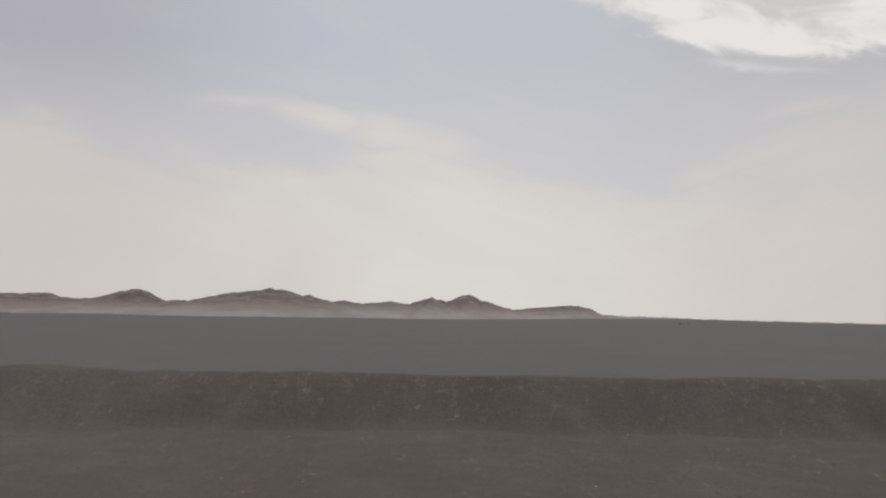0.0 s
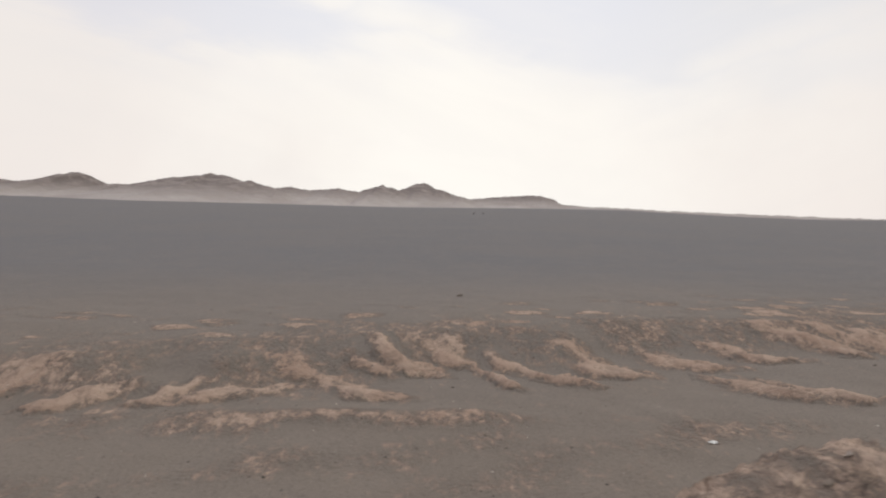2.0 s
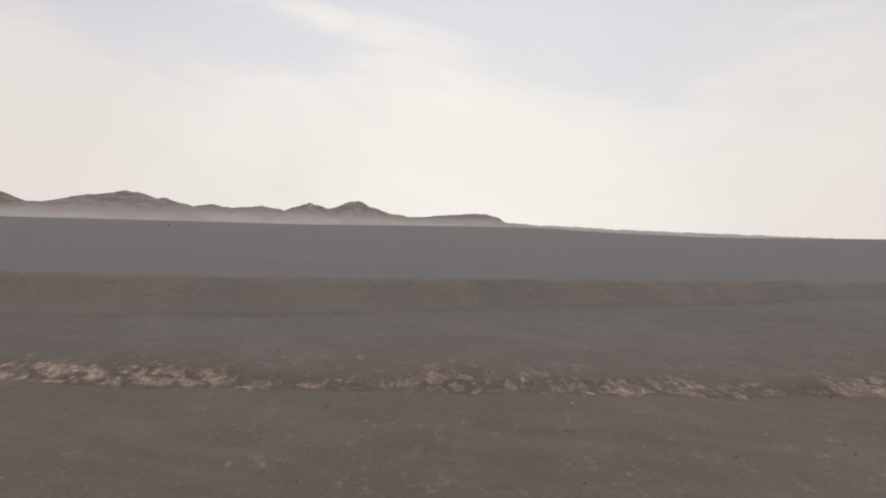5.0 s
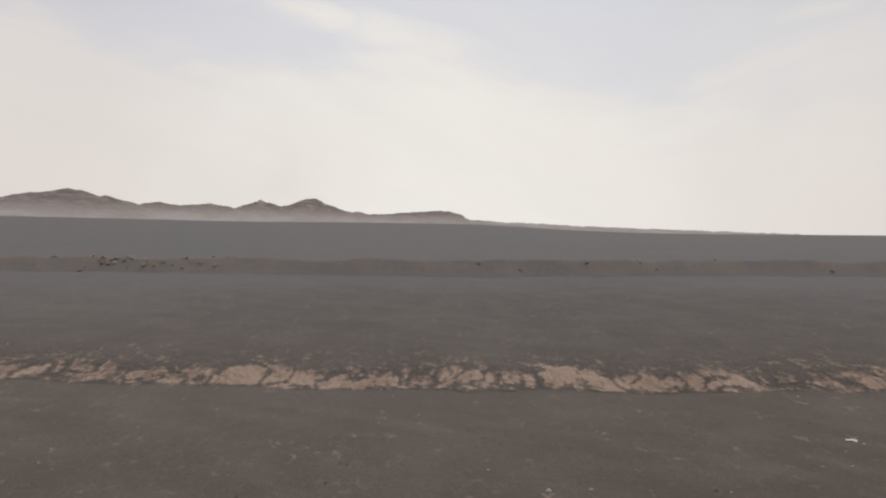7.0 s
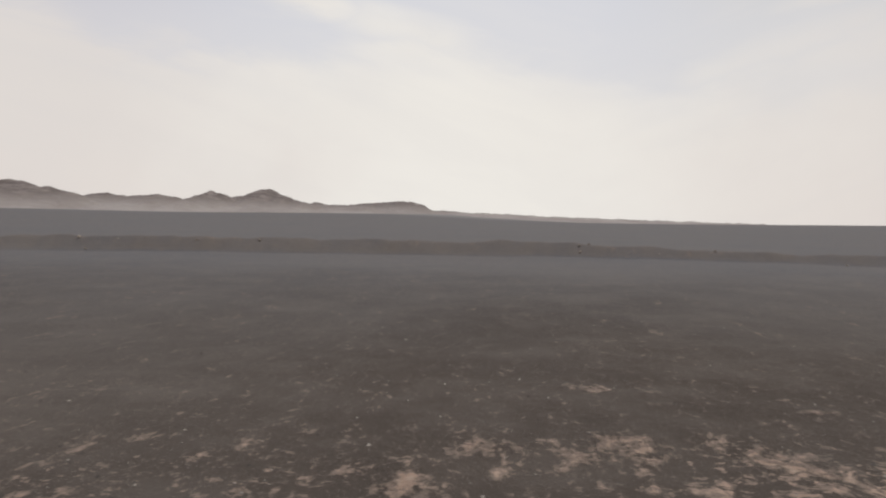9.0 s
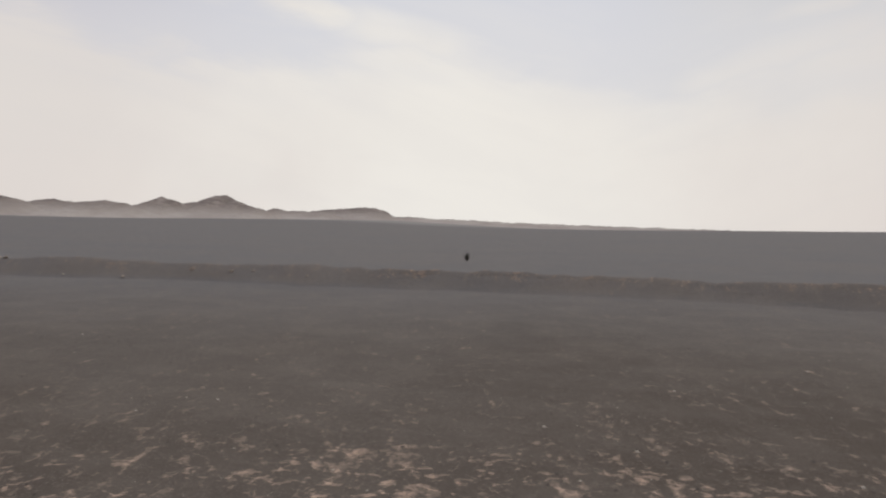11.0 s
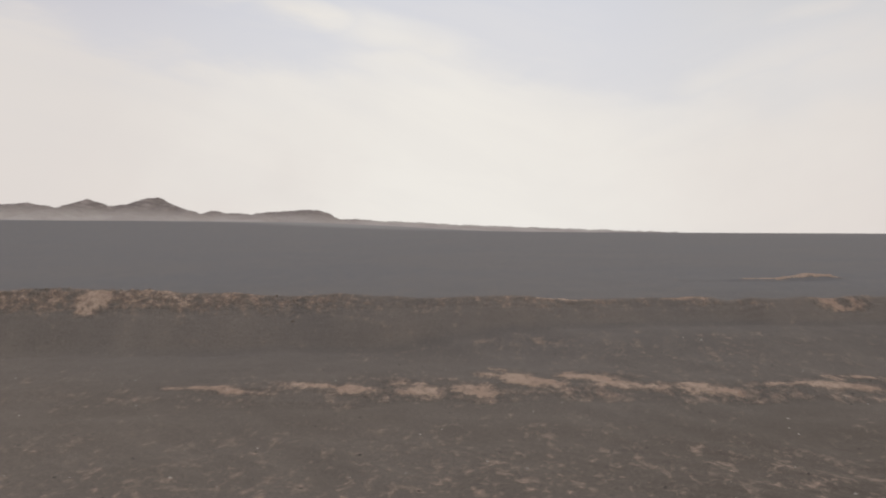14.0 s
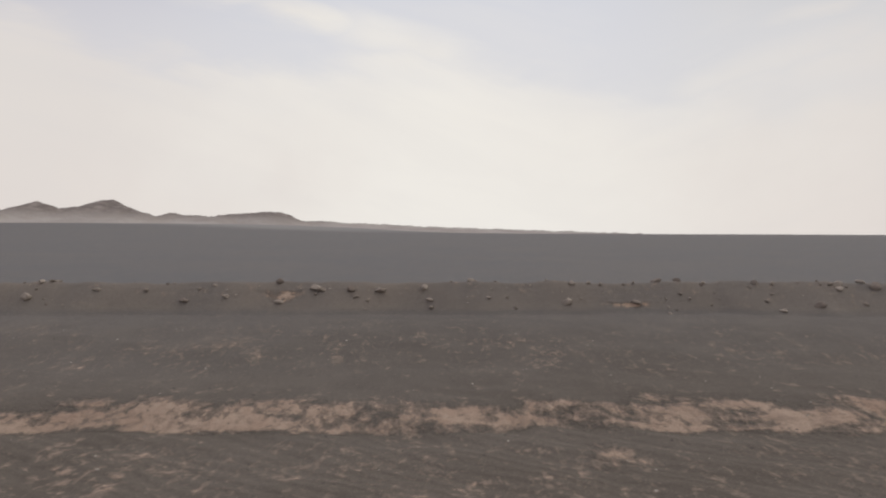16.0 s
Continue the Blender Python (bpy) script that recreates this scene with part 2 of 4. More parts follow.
    for scale, deep in ((6.5, 0.07), (15.0, 0.035)):
        crumb = node(tree, "ShaderNodeTexVoronoi", Vector=bend, Scale=scale)
        lot = node(tree, "ShaderNodeSeparateColor", i0=crumb.outputs["Color"]).outputs["Blue"]
        lumps = calc(tree, "ADD", lumps, calc(tree, "MULTIPLY", calc(tree, "MULTIPLY", calc(tree, "SUBTRACT", lot, crumb.outputs["Distance"]), calc(tree, "MULTIPLY", ramp(tree, soil.outputs["Fac"], 0.12, 0.4), ramp(tree, soil.outputs["Fac"], 0.8, 0.5, 0.15, 1.0))), deep))
    bump = node(tree, "ShaderNodeBump", Height=lumps, Strength=0.8, Distance=1.0)
    tree.links.new(bump.outputs[0], shader.inputs["Normal"])
    return m


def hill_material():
    """Dark weathered rock, its foot coloured paler to stand in for dust haze."""
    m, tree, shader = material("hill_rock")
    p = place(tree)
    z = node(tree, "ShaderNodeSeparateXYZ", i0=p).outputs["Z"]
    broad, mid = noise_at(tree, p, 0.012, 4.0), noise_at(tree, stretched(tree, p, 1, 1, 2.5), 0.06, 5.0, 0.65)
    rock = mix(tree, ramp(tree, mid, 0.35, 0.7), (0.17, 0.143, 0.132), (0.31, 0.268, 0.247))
    # pale tone painted low on the slopes as hanging dust haze
    foot_haze = mix(tree, ramp(tree, broad, 0.35, 0.65), (0.345, 0.305, 0.284), (0.43, 0.388, 0.362))
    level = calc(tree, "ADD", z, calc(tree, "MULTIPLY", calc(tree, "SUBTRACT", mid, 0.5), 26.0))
    tree.links.new(mix(tree, ramp(tree, level, 14.0, 38.0), foot_haze, rock), shader.inputs["Base Color"])
    bump = node(tree, "ShaderNodeBump", Height=mid, Strength=0.9, Distance=6.0)
    tree.links.new(bump.outputs[0], shader.inputs["Normal"])
    return m


def stone_material(name, dark, pale):
    m, tree, shader = material(name, 0.9)
    where = node(tree, "ShaderNodeTexCoord").outputs["Object"]
    own = node(tree, "ShaderNodeObjectInfo").outputs["Random"]
    tone = mix(tree, own, dark, pale)
    spot = noise_at(tree, where, 9.0, 5.0, 0.65)
    tone = mix(tree, ramp(tree, spot, 0.5, 0.75, 0, 0.6), tone, tuple(0.55 * c for c in dark))
    tree.links.new(tone, shader.inputs["Base Color"])
    bump = node(tree, "ShaderNodeBump", Height=spot, Strength=0.6, Distance=0.03)
    tree.links.new(bump.outputs[0], shader.inputs["Normal"])
    return m


DESERT, HILL = desert_material(), hill_material()
STONE = stone_material("brown_stone", (0.20, 0.163, 0.14), (0.38, 0.325, 0.28))
CLOD = stone_material("silt_clod", (0.2, 0.162, 0.132), (0.31, 0.256, 0.212))
PALE = stone_material("pale_stone", (0.33, 0.295, 0.255), (0.5, 0.46, 0.41))
SCRAP = stone_material("white_scrap", (0.72, 0.72, 0.70), (0.82, 0.82, 0.8))
TWIG = stone_material("dry_twig", (0.42, 0.39, 0.325), (0.52, 0.485, 0.41))
DARKTWIG = stone_material("dark_twig", (0.06, 0.055, 0.045), (0.08, 0.07, 0.06))


# ---- relief ----
def lattice(ix, iy, seed):
    h = (ix.astype(np.int64) * 374761393 + iy.astype(np.int64) * 668265263 + seed * 1442695041) & 0xFFFFFFFF
    h = ((h ^ (h >> 13)) * 1274126177) & 0xFFFFFFFF
    return ((h ^ (h >> 16)) & 0xFFFF) / 65535.0


def value_noise(x, y, seed):
    x, y = np.broadcast_arrays(np.asarray(x, float), np.asarray(y, float))
    ix, iy = np.floor(x), np.floor(y)
    u, v = x - ix, y - iy
    u, v = u * u * (3 - 2 * u), v * v * (3 - 2 * v)
    a, b = lattice(ix, iy, seed), lattice(ix + 1, iy, seed)
    c, d = lattice(ix, iy + 1, seed), lattice(ix + 1, iy + 1, seed)
    return (a + (b - a) * u) * (1 - v) + (c + (d - c) * u) * v


def fbm(x, y, seed, octaves=4, rough=0.5):
    """Layered noise about zero, from -1 to 1 at most."""
    total, size, norm = 0.0, 1.0, 0.0
    for k in range(octaves):
        total = total + size * (value_noise(x * 2**k + 17.3 * k, y * 2**k - 9.1 * k, seed + k) - 0.5) * 2
        norm, size = norm + size, size * rough
    return total / norm


def clods(x, y, seed, share=0.6):
    """Lumps of broken earth, one to a cell, of uneven size: 0 between them, up to 1 on top."""
    ix, iy = np.floor(x), np.floor(y)
    best = np.zeros(np.broadcast(x, y).shape)
    for dx in (-1, 0, 1):
        for dy in (-1, 0, 1):
            cx, cy = ix + dx, iy + dy
            own = lattice(cx, cy, seed + 2)
            wide = (0.25 + 0.45 * lattice(cx, cy, seed + 3)) * (own < share)
            ox, oy = x - cx - 0.15 - 0.7 * lattice(cx, cy, seed), y - cy - 0.15 - 0.7 * lattice(cx, cy, seed + 1)
            turn = own * 9.0
            off = np.maximum(np.abs(ox * np.cos(turn) + oy * np.sin(turn)), 1.35 * np.abs(oy * np.cos(turn) - ox * np.sin(turn))) * 0.6 + np.hypot(ox, oy) * 0.4
            best = np.maximum(best, np.clip((wide - off) * 3.2, 0, 1) * wide * 1.5)
    return best


def step(lo, hi, v):
    t = np.clip((v - lo) / (hi - lo), 0, 1)
    return t * t * (3 - 2 * t)


def along(x, pairs):
    xs, zs = zip(*pairs)
    return np.interp(x, xs, zs)


# level of the floor beside the track, and of the plain behind the berms
FLOOR = [(-40, 0.6), (0, 0.6), (18, 0.4), (36, 0.1), (45, -0.05), (60, -0.15), (75, -0.2), (95, 0.1), (120, 0.3), (145, 0.4), (200, 0.1), (235, -0.05), (255, -0.25),
         (272, 0.0), (290, 0.1), (306, 0.3), (340, 0.45), (372, 0.4), (420, 0.1), (450, -0.1), (475, -0.2), (500, -0.15), (540, 0.0), (580, 0.1)]
PLAIN = [(-40, 0.7), (0, 0.7), (30, 0.4), (100, 0.4), (150, 0.65), (240, 0.75), (300, 1.05), (350, 0.9), (372, 0.5), (450, 0.3), (520, 0.4), (570, 0.5)]
# line of the eroded edge behind the berms, and how far the rise reaches
EDGE = [(-40, 28), (5, 26), (20, 23), (36, 18.5), (44, 15.5), (54, 12.5), (60, 10.6), (64, 10.3), (68, 10.8), (72, 12.4), (80, 14.5), (90, 16.3), (112, 19), (125, 14), (140, 12),
        (405, 12), (420, 20), (436, 22), (447, 19), (455, 17), (462, 14), (470, 11), (473.5, 10.3), (475.5, 12.5), (477.5, 16), (484, 18.5), (495, 20), (510, 14), (600, 13.5)]
RISE = [(-40, 14), (10, 8), (30, 2.2), (112, 2.2), (125, 6), (140, 14), (405, 14), (425, 6), (436, 2.2), (490, 2.2), (510, 4)]
# line of the pale bank nearer to the track
BANK = [(0, 10), (34, 10), (105, 9.6), (126, 9.9), (150, 10.4), (200, 13), (215, 14.6), (231, 14.6), (235, 13.4), (246, 13.5), (261, 13.8), (264.5, 13.8), (265.5, 12.0), (280, 11.8), (288, 10.8),
        (306, 11.0), (478, 11.2), (492, 11.4), (504, 12.2), (522, 12.8), (546, 12.8), (551, 10.6), (560, 10.1), (600, 9.9)]
BANK_ON = [(4, 0), (10, 0.38), (30, 0.38), (36, 0), (106, 0), (118, 0.7), (150, 0.62), (165, 0.75), (200, 0.65), (222, 0.5), (228, 0.8), (236, 1), (296, 1), (301, 0.55), (309, 0.3), (318, 0), (488.5, 0), (490.5, 0.5), (493.5, 0.5), (495, 0.25), (498, 0.42), (504, 0.62), (522, 0.72), (536, 0.9), (546, 1), (640, 1)]

# noses of bare silt along the eroded edge: x, y, width
NOSES_WEST = [(19.1, 24.7, 1.3), (20.7, 24.5, 1.3), (25.6, 22.1, 0.8), (27.3, 22.7, 1.6), (29.5, 21.9, 1.6), (31.4, 20.4, 0.7), (33, 20.1, 0.9), (33.8, 19.9, 0.7), (35.1, 19.9, 1.2), (36.3, 18.9, 1.0),
              (38.1, 18.4, 1.3), (38.9, 17.4, 0.9), (40.2, 17.5, 1.2), (42, 17, 0.8), (43.7, 16.6, 1.2), (45.6, 15.7, 0.9), (47.2, 15.2, 1.3), (49.3, 14.5, 1.2), (50.5, 14.8, 0.7), (51.4, 13.9, 1.9),
              (53.5, 12.8, 1.3), (54.8, 13, 0.6), (55.3, 11.6, 1.4), (57.1, 12.4, 0.8), (57.6, 11.4, 0.9), (58.7, 11.3, 0.45), (59.4, 10.9, 0.5), (59.8, 10.4, 0.9), (61.1, 10.6, 0.6), (61.8, 11.7, 0.4)]
NOSES_MIDDLE = [(64.8, 10.8, 1.3), (66.3, 10.4, 0.9), (67.7, 10.8, 1.0), (68.7, 10.9, 1.2), (70.2, 11.2, 1.7), (69.4, 12, 1.2), (70.4, 12.5, 1.0), (71.1, 12.9, 0.8), (71.9, 13.3, 0.7), (72.9, 12.3, 0.5), (73.9, 12.5, 0.8),
                (75.3, 13.1, 1.2), (77.2, 13.5, 1.0), (78.7, 14, 0.9), (77.8, 11.6, 0.9), (78.7, 11.4, 0.8), (80.5, 14.7, 1.2), (81.5, 14.9, 1.1), (82.4, 14.9, 0.9), (83.6, 15.4, 1.1), (85, 15.8, 1.2),
                (86.9, 16.4, 1.1), (88.7, 16.8, 1.3), (90.5, 16.9, 1.3), (92.4, 17.1, 0.9)]
NOSES_EAST = [(95, 17.1, 1.0), (96.4, 17.8, 0.8), (97.6, 17.8, 1.0), (98.7, 17, 1.4), (100.9, 18.3, 1.3), (102.3, 18.4, 0.9), (104.2, 18.9, 1.3), (105.8, 19, 1.5), (107.3, 19.5, 1.5), (109.5, 19.9, 2.0),
              (112.9, 20.2, 1.4), (114.6, 20.6, 1.5), (116.6, 20.4, 1.5), (118.9, 20.9, 1.5)]
NOSES_LATE = [(434.4, 22.8, 1.0), (435.8, 23, 0.8), (438.8, 21.6, 0.8), (441, 20.9, 1.6), (444.3, 20.3, 1.2), (446.8, 20.1, 1.1), (449.6, 18.8, 1.2), (450.8, 18.5, 1.0), (452.6, 18.2, 1.5), (454.2, 17.3, 1.4), (456.3, 16.6, 1.6),
              (458.5, 16, 1.1), (459.5, 15.8, 0.9), (460.5, 15.3, 1.2), (462.2, 14.7, 0.9), (463.4, 14.6, 1.1), (464.9, 13.8, 1.2), (465.6, 13.5, 0.8), (466.4, 13.6, 1.0), (467.9, 12.4, 1.4), (468.9, 12.3, 0.6),
              (469.8, 11.3, 1.2), (471.3, 10.8, 1.5), (473, 10.9, 1.7), (473.8, 11.6, 1.6), (475.4, 13, 1.6), (476.2, 14.8, 1.6), (477.3, 16.2, 1.6), (478, 16.8, 1.1), (478.9, 17.5, 1.1), (480.1, 18.4, 1.1), (483.5, 19.1, 1.3), (487.3, 21.4, 1.5)]


def noses(x, y):
    """Bare noses of silt that reach out of the eroded edge: how bare they lie, and how far they stand out."""
    wx = x + fbm(x * 0.9, y * 0.9, 121, 3) * 0.42 + fbm(x * 4.1, y * 3.1, 123, 2) * 0.09
    wy = y + fbm(x * 0.8, y * 0.8, 127, 3) * 0.5 + fbm(x * 3.7, y * 3.3, 129, 2) * 0.12
    bare, high = np.zeros(x.shape), np.zeros(x.shape)
    for k, (px, py, wide) in enumerate(NOSES_WEST + NOSES_MIDDLE + NOSES_EAST + NOSES_LATE):
        comet = 71 < px < 83
        wide = (1.15 if comet or 83 < px < 120 else 0.9) * wide
        spot = (np.abs(x - px) < 3.4) & (np.abs(y - py) < 3.6)
        if not spot.any():
            continue
        own, other = float(lattice(np.array(k), np.array(5), 131)), float(lattice(np.array(k), np.array(9), 137))
        lean = (-0.9 if 64 < px < 69 else 0.8 if 69 < px < 83 else 0.4 if px < 64 else -0.1 if px < 200 else -0.2) + (other - 0.5) * 0.6
        long = (0.45 + 0.75 * wide if comet else 0.4 + 0.55 * wide if px < 430 else 0.35 + 0.42 * wide) * (0.6 + 0.7 * own)
        u = wy[spot] - py + 0.35 * long
        v = wx[spot] - px + lean * (u - 0.35 * long)
        front, tail = np.sqrt(np.clip(1 - (np.minimum(u, 0) / 0.42) ** 2, 0, 1)), 1 - 0.62 * np.clip(u / long, 0, 1.5)
        runnel = wide * (0.22 * fbm(v * 2.6, u * 1.1, 141 + k % 7, 2) + 0.16 * fbm(v * 7 + 2 * u, u * 1.6, 151 + k % 5, 2))
        runnel = runnel * (1.5 if px > 430 else 1.0)
        inside = 0.40 * wide * front * tail + runnel - np.abs(v)
        m = np.clip(0.5 + inside / (0.8 * wide), 0, 1) * step(long * 1.25, long * 0.7, u) * step(-0.5, -0.25, u)
        bare[spot] = np.maximum(bare[spot], m * ((0.57 if px > 430 else 0.86) + 0.2 * own))
        high[spot] = np.maximum(high[spot], step(0.3, 0.85, m) * step(long, 0.2 * long, u) * (0.07 + 0.06 * own) * (0.4 if px > 430 else 1.0))
    return bare, high


# bare patches along the bank: x, y, width, length
PATCHES_WEST = [(118.4, 10.4, 1.3, 0.6), (119.5, 10.4, 0.45, 0.7), (120.6, 10.3, 0.8, 0.3), (121.8, 10.2, 0.4, 0.4), (122.7, 10.5, 0.9, 0.45), (123.5, 10.5, 0.3, 0.45), (124.3, 10.5, 0.9, 0.8), (125.2, 10.3, 0.7, 0.3), (126.8, 10.4, 0.65, 1.0),
                (127.6, 10.4, 0.6, 0.7), (128.4, 10.4, 0.4, 0.5), (129.3, 10.4, 0.6, 0.6), (130.1, 10.2, 0.4, 0.3), (137.7, 10.2, 0.5, 0.4), (139.2, 10.5, 0.6, 0.7), (139.9, 10.5, 0.4, 0.7), (141.2, 10.6, 1.0, 0.9), (142.5, 10.6, 0.5, 0.5),
                (144, 11, 0.4, 0.9), (144.5, 11.2, 0.4, 0.8), (146.6, 11, 0.8, 1.3), (147.6, 10.8, 0.8, 0.6), (148.5, 11.4, 0.6, 1.0), (150.2, 11.9, 0.9, 1.3)]
PATCHES_MIDDLE = [(265.3, 12.6, 1.6, 3.0), (264.8, 13.6, 1.0, 2.0), (264.9, 12.2, 2.2, 1.2), (266.4, 12, 1.3, 1.0), (267.5, 12.1, 0.6, 0.9), (268.6, 12, 1.1, 0.7), (269.9, 12, 1.5, 1.0), (271.8, 12, 1.1, 1.2), (272.7, 11.8, 0.8, 0.6), (274, 12.1, 0.9, 1.0),
                  (275.3, 11.8, 1.2, 0.4), (276.7, 11.7, 1.6, 0.6), (278.1, 11.7, 0.7, 1.0), (279.9, 11.9, 0.8, 1.2), (281.2, 11.9, 1.6, 2.2), (282.9, 12.5, 1.8, 0.6), (283.4, 12.8, 0.8, 1.0), (282.8, 11, 1.2, 0.8), (284.4, 11.7, 2.7, 1.2),
                  (286.1, 11.6, 0.7, 1.0), (287, 11.3, 1.6, 0.5), (288.2, 11.5, 0.6, 1.0), (288.9, 11.3, 0.5, 1.0), (289.5, 11.1, 0.6, 0.6)]
PATCHES_EAST = [(290.4, 11.4, 0.6, 1.2), (291.6, 11.4, 0.8, 1.2), (292.8, 11.1, 0.8, 1.0), (294, 11.1, 1.0, 0.7), (295.7, 11.5, 0.6, 0.5), (549.2, 13.5, 1.2, 1.3), (552.7, 10.8, 1.9, 1.0), (554.3, 11, 2.0, 2.5)]
PATCHES_PLAIN = [(323.5, 6.4, 0.6, 0.9), (324.5, 7.2, 0.6, 0.4), (325.4, 7.1, 0.4, 0.6), (326.2, 7.3, 0.8, 0.8), (327.5, 7.2, 0.6, 0.9), (328.2, 6.5, 0.4, 0.8), (329.2, 8.5, 0.4, 0.3), (326.3, 10, 0.4, 0.4), (339.8, 6.3, 0.8, 0.6), (341.6, 6.9, 0.7, 0.35),
                 (343, 6.4, 1.2, 1.2), (343.3, 8.8, 0.6, 0.7), (344.7, 6.9, 0.6, 0.7), (346.1, 7.1, 0.6, 0.45), (346.8, 8.2, 0.4, 0.3), (338.9, 6.7, 0.5, 0.3), (357.5, 8.6, 0.6, 0.9), (356.8, 6.1, 0.3, 0.25), (355.5, 8.7, 0.4, 0.35), (360.6, 6.5, 0.9, 0.8), (361.1, 7.7, 0.4, 0.7),
                 (362.6, 8.1, 0.5, 0.8), (362.9, 7, 0.5, 0.3), (364.8, 8.4, 0.5, 0.3)]
PATCHES_LATE = [(499.5, 12.8, 1.4, 0.4), (501.3, 13, 1.2, 0.7), (502.2, 12.7, 0.8, 0.9), (503.5, 12.9, 1.0, 1.2), (504.6, 12.7, 0.8, 1.2), (505.8, 13.5, 1.1, 2.2), (507.4, 13.5, 1.0, 1.6), (509.3, 12.9, 1.4, 0.7), (511.4, 13.2, 1.2, 0.4), (512.5, 13.1, 1.2, 0.4),
                (513.1, 13.7, 1.1, 0.5), (514.7, 13.5, 0.7, 0.5), (517.9, 14.3, 1.3, 0.9), (519.7, 13.9, 1.2, 0.9), (521.5, 13.8, 0.9, 1.2), (522.8, 13.6, 0.9, 1.6), (524.8, 13.8, 1.9, 2.2), (525.9, 13.1, 1.4, 1.0), (527.7, 13.4, 1.8, 0.8), (529.7, 13.9, 1.5, 0.9), (530.8, 13.5, 1.4, 1.1)]


def patches(x, y):
    """How bare the silt lies in single patches along the bank."""
    wx, wy = x + fbm(x * 1.1, y * 1.1, 321, 3) * 0.2, y + fbm(x * 1.3, y * 1.1, 327, 3) * 0.2
    bare = np.zeros(x.shape)
    for k, (px, py, wide, long) in enumerate(PATCHES_WEST + PATCHES_MIDDLE + PATCHES_EAST + PATCHES_PLAIN + PATCHES_LATE):
        spot = (np.abs(x - px) < wide + 1.5) & (np.abs(y - py) < long + 1)
        if spot.any():
            u = wy[spot] - py
            v = wx[spot] - px + 0.5 * u
            broken = 0.4 * fbm(v * 4.0, u * 1.6, 331 + k % 5, 2)
            if px > 490:
                long = 0.65 * long
            if px < 152 or px > 490:
                broken = broken + 0.75 * fbm((x[spot] + 0.5 * y[spot]) * 1.9, y[spot] * 2.4, 341, 2, 0.6) + 0.12
            elif 310 < px < 400:
                wide, long = 0.8 * wide, 0.85 * long
            q = 1 - np.hypot(v / (0.5 * wide), u / (0.42 * long + 0.08)) + broken
            bare[spot] = np.maximum(bare[spot], np.clip(0.44 + 0.5 * q, 0, 0.95) * (0.86 if px < 152 else 0.6 if 310 < px < 400 else 0.95))
    return bare


def ground_z(x, y):
    x, y = np.broadcast_arrays(np.asarray(x, float), np.asarray(y, float))
    near, far = along(x, FLOOR), along(x, PLAIN)
    edge, rise = along(x, EDGE), along(x, RISE)
    wander = fbm(x * 0.35, y * 0.35, 3, 3) * 0.9 + fbm(x * 1.3, y * 1.3, 8, 2) * 0.25
    z = near + (far - near) * step(edge - 0.4, edge - 0.4 + rise, y + np.minimum(wander, rise))
    bare, high = noses(x, y)
    z = z + high + np.minimum(bare, 0.6) * (0.05 * clods(x * 1.1, y * 1.5, 161, 0.6) + 0.04 * clods(x * 2.3 + 0.2 * wander, y * 3.0, 163, 0.6))
    z = z + 0.1 * np.exp(-(((x - 70.9) / 2.9) ** 4) - ((y - 9.75 - 0.06 * (x - 70.9)) / 0.4) ** 2)
    bank = along(x, BANK) + fbm(x * 0.9, y * 0.5, 21, 3) * 0.35
    on = along(x, BANK_ON) * step(24, 18, y)
    z = z - 0.2 * on * step(bank + 0.9, bank - 0.3, y) * step(4, 7, y)
    z = z + fbm(x * 0.06, y * 0.06, 31, 3) * 0.12 * step(0, 8, y) + fbm(x * 0.5, y * 0.5, 41, 3) * 0.045 + fbm(x * 1.7, y * 1.7, 51, 2) * 0.018
    rill = np.sin((x * 0.85 + y * 1.25 + fbm(x * 0.3, y * 0.3, 61, 2) * 2.5) * 3.2)
    z = z + (0.012 + 0.016 * step(494, 504, x)) * rill * step(14, 9, y)
    tilt = along(x - 0.25 * y, [(-8000, 1), (0, 1), (100, 0.9), (200, 0.4), (300, 0.08), (450, 0), (8000, 0)])
    z = z + 0.0145 * tilt * np.clip(y - 45, 0, 855) + fbm(x * 0.01, y * 0.01, 71, 3) * 0.35 * step(60, 200, y)
    west = np.clip(20 - x, 0, 900)
    z = z + 0.025 * west**2 / (west + 60) * np.clip(y - 45, 0, 655) / 655 * step(1000, 760, y)
    z = z + (1.0 - z) * step(5.2, 1.8, y)
    return z + sunk(x) * step(750, 80, np.abs(y))


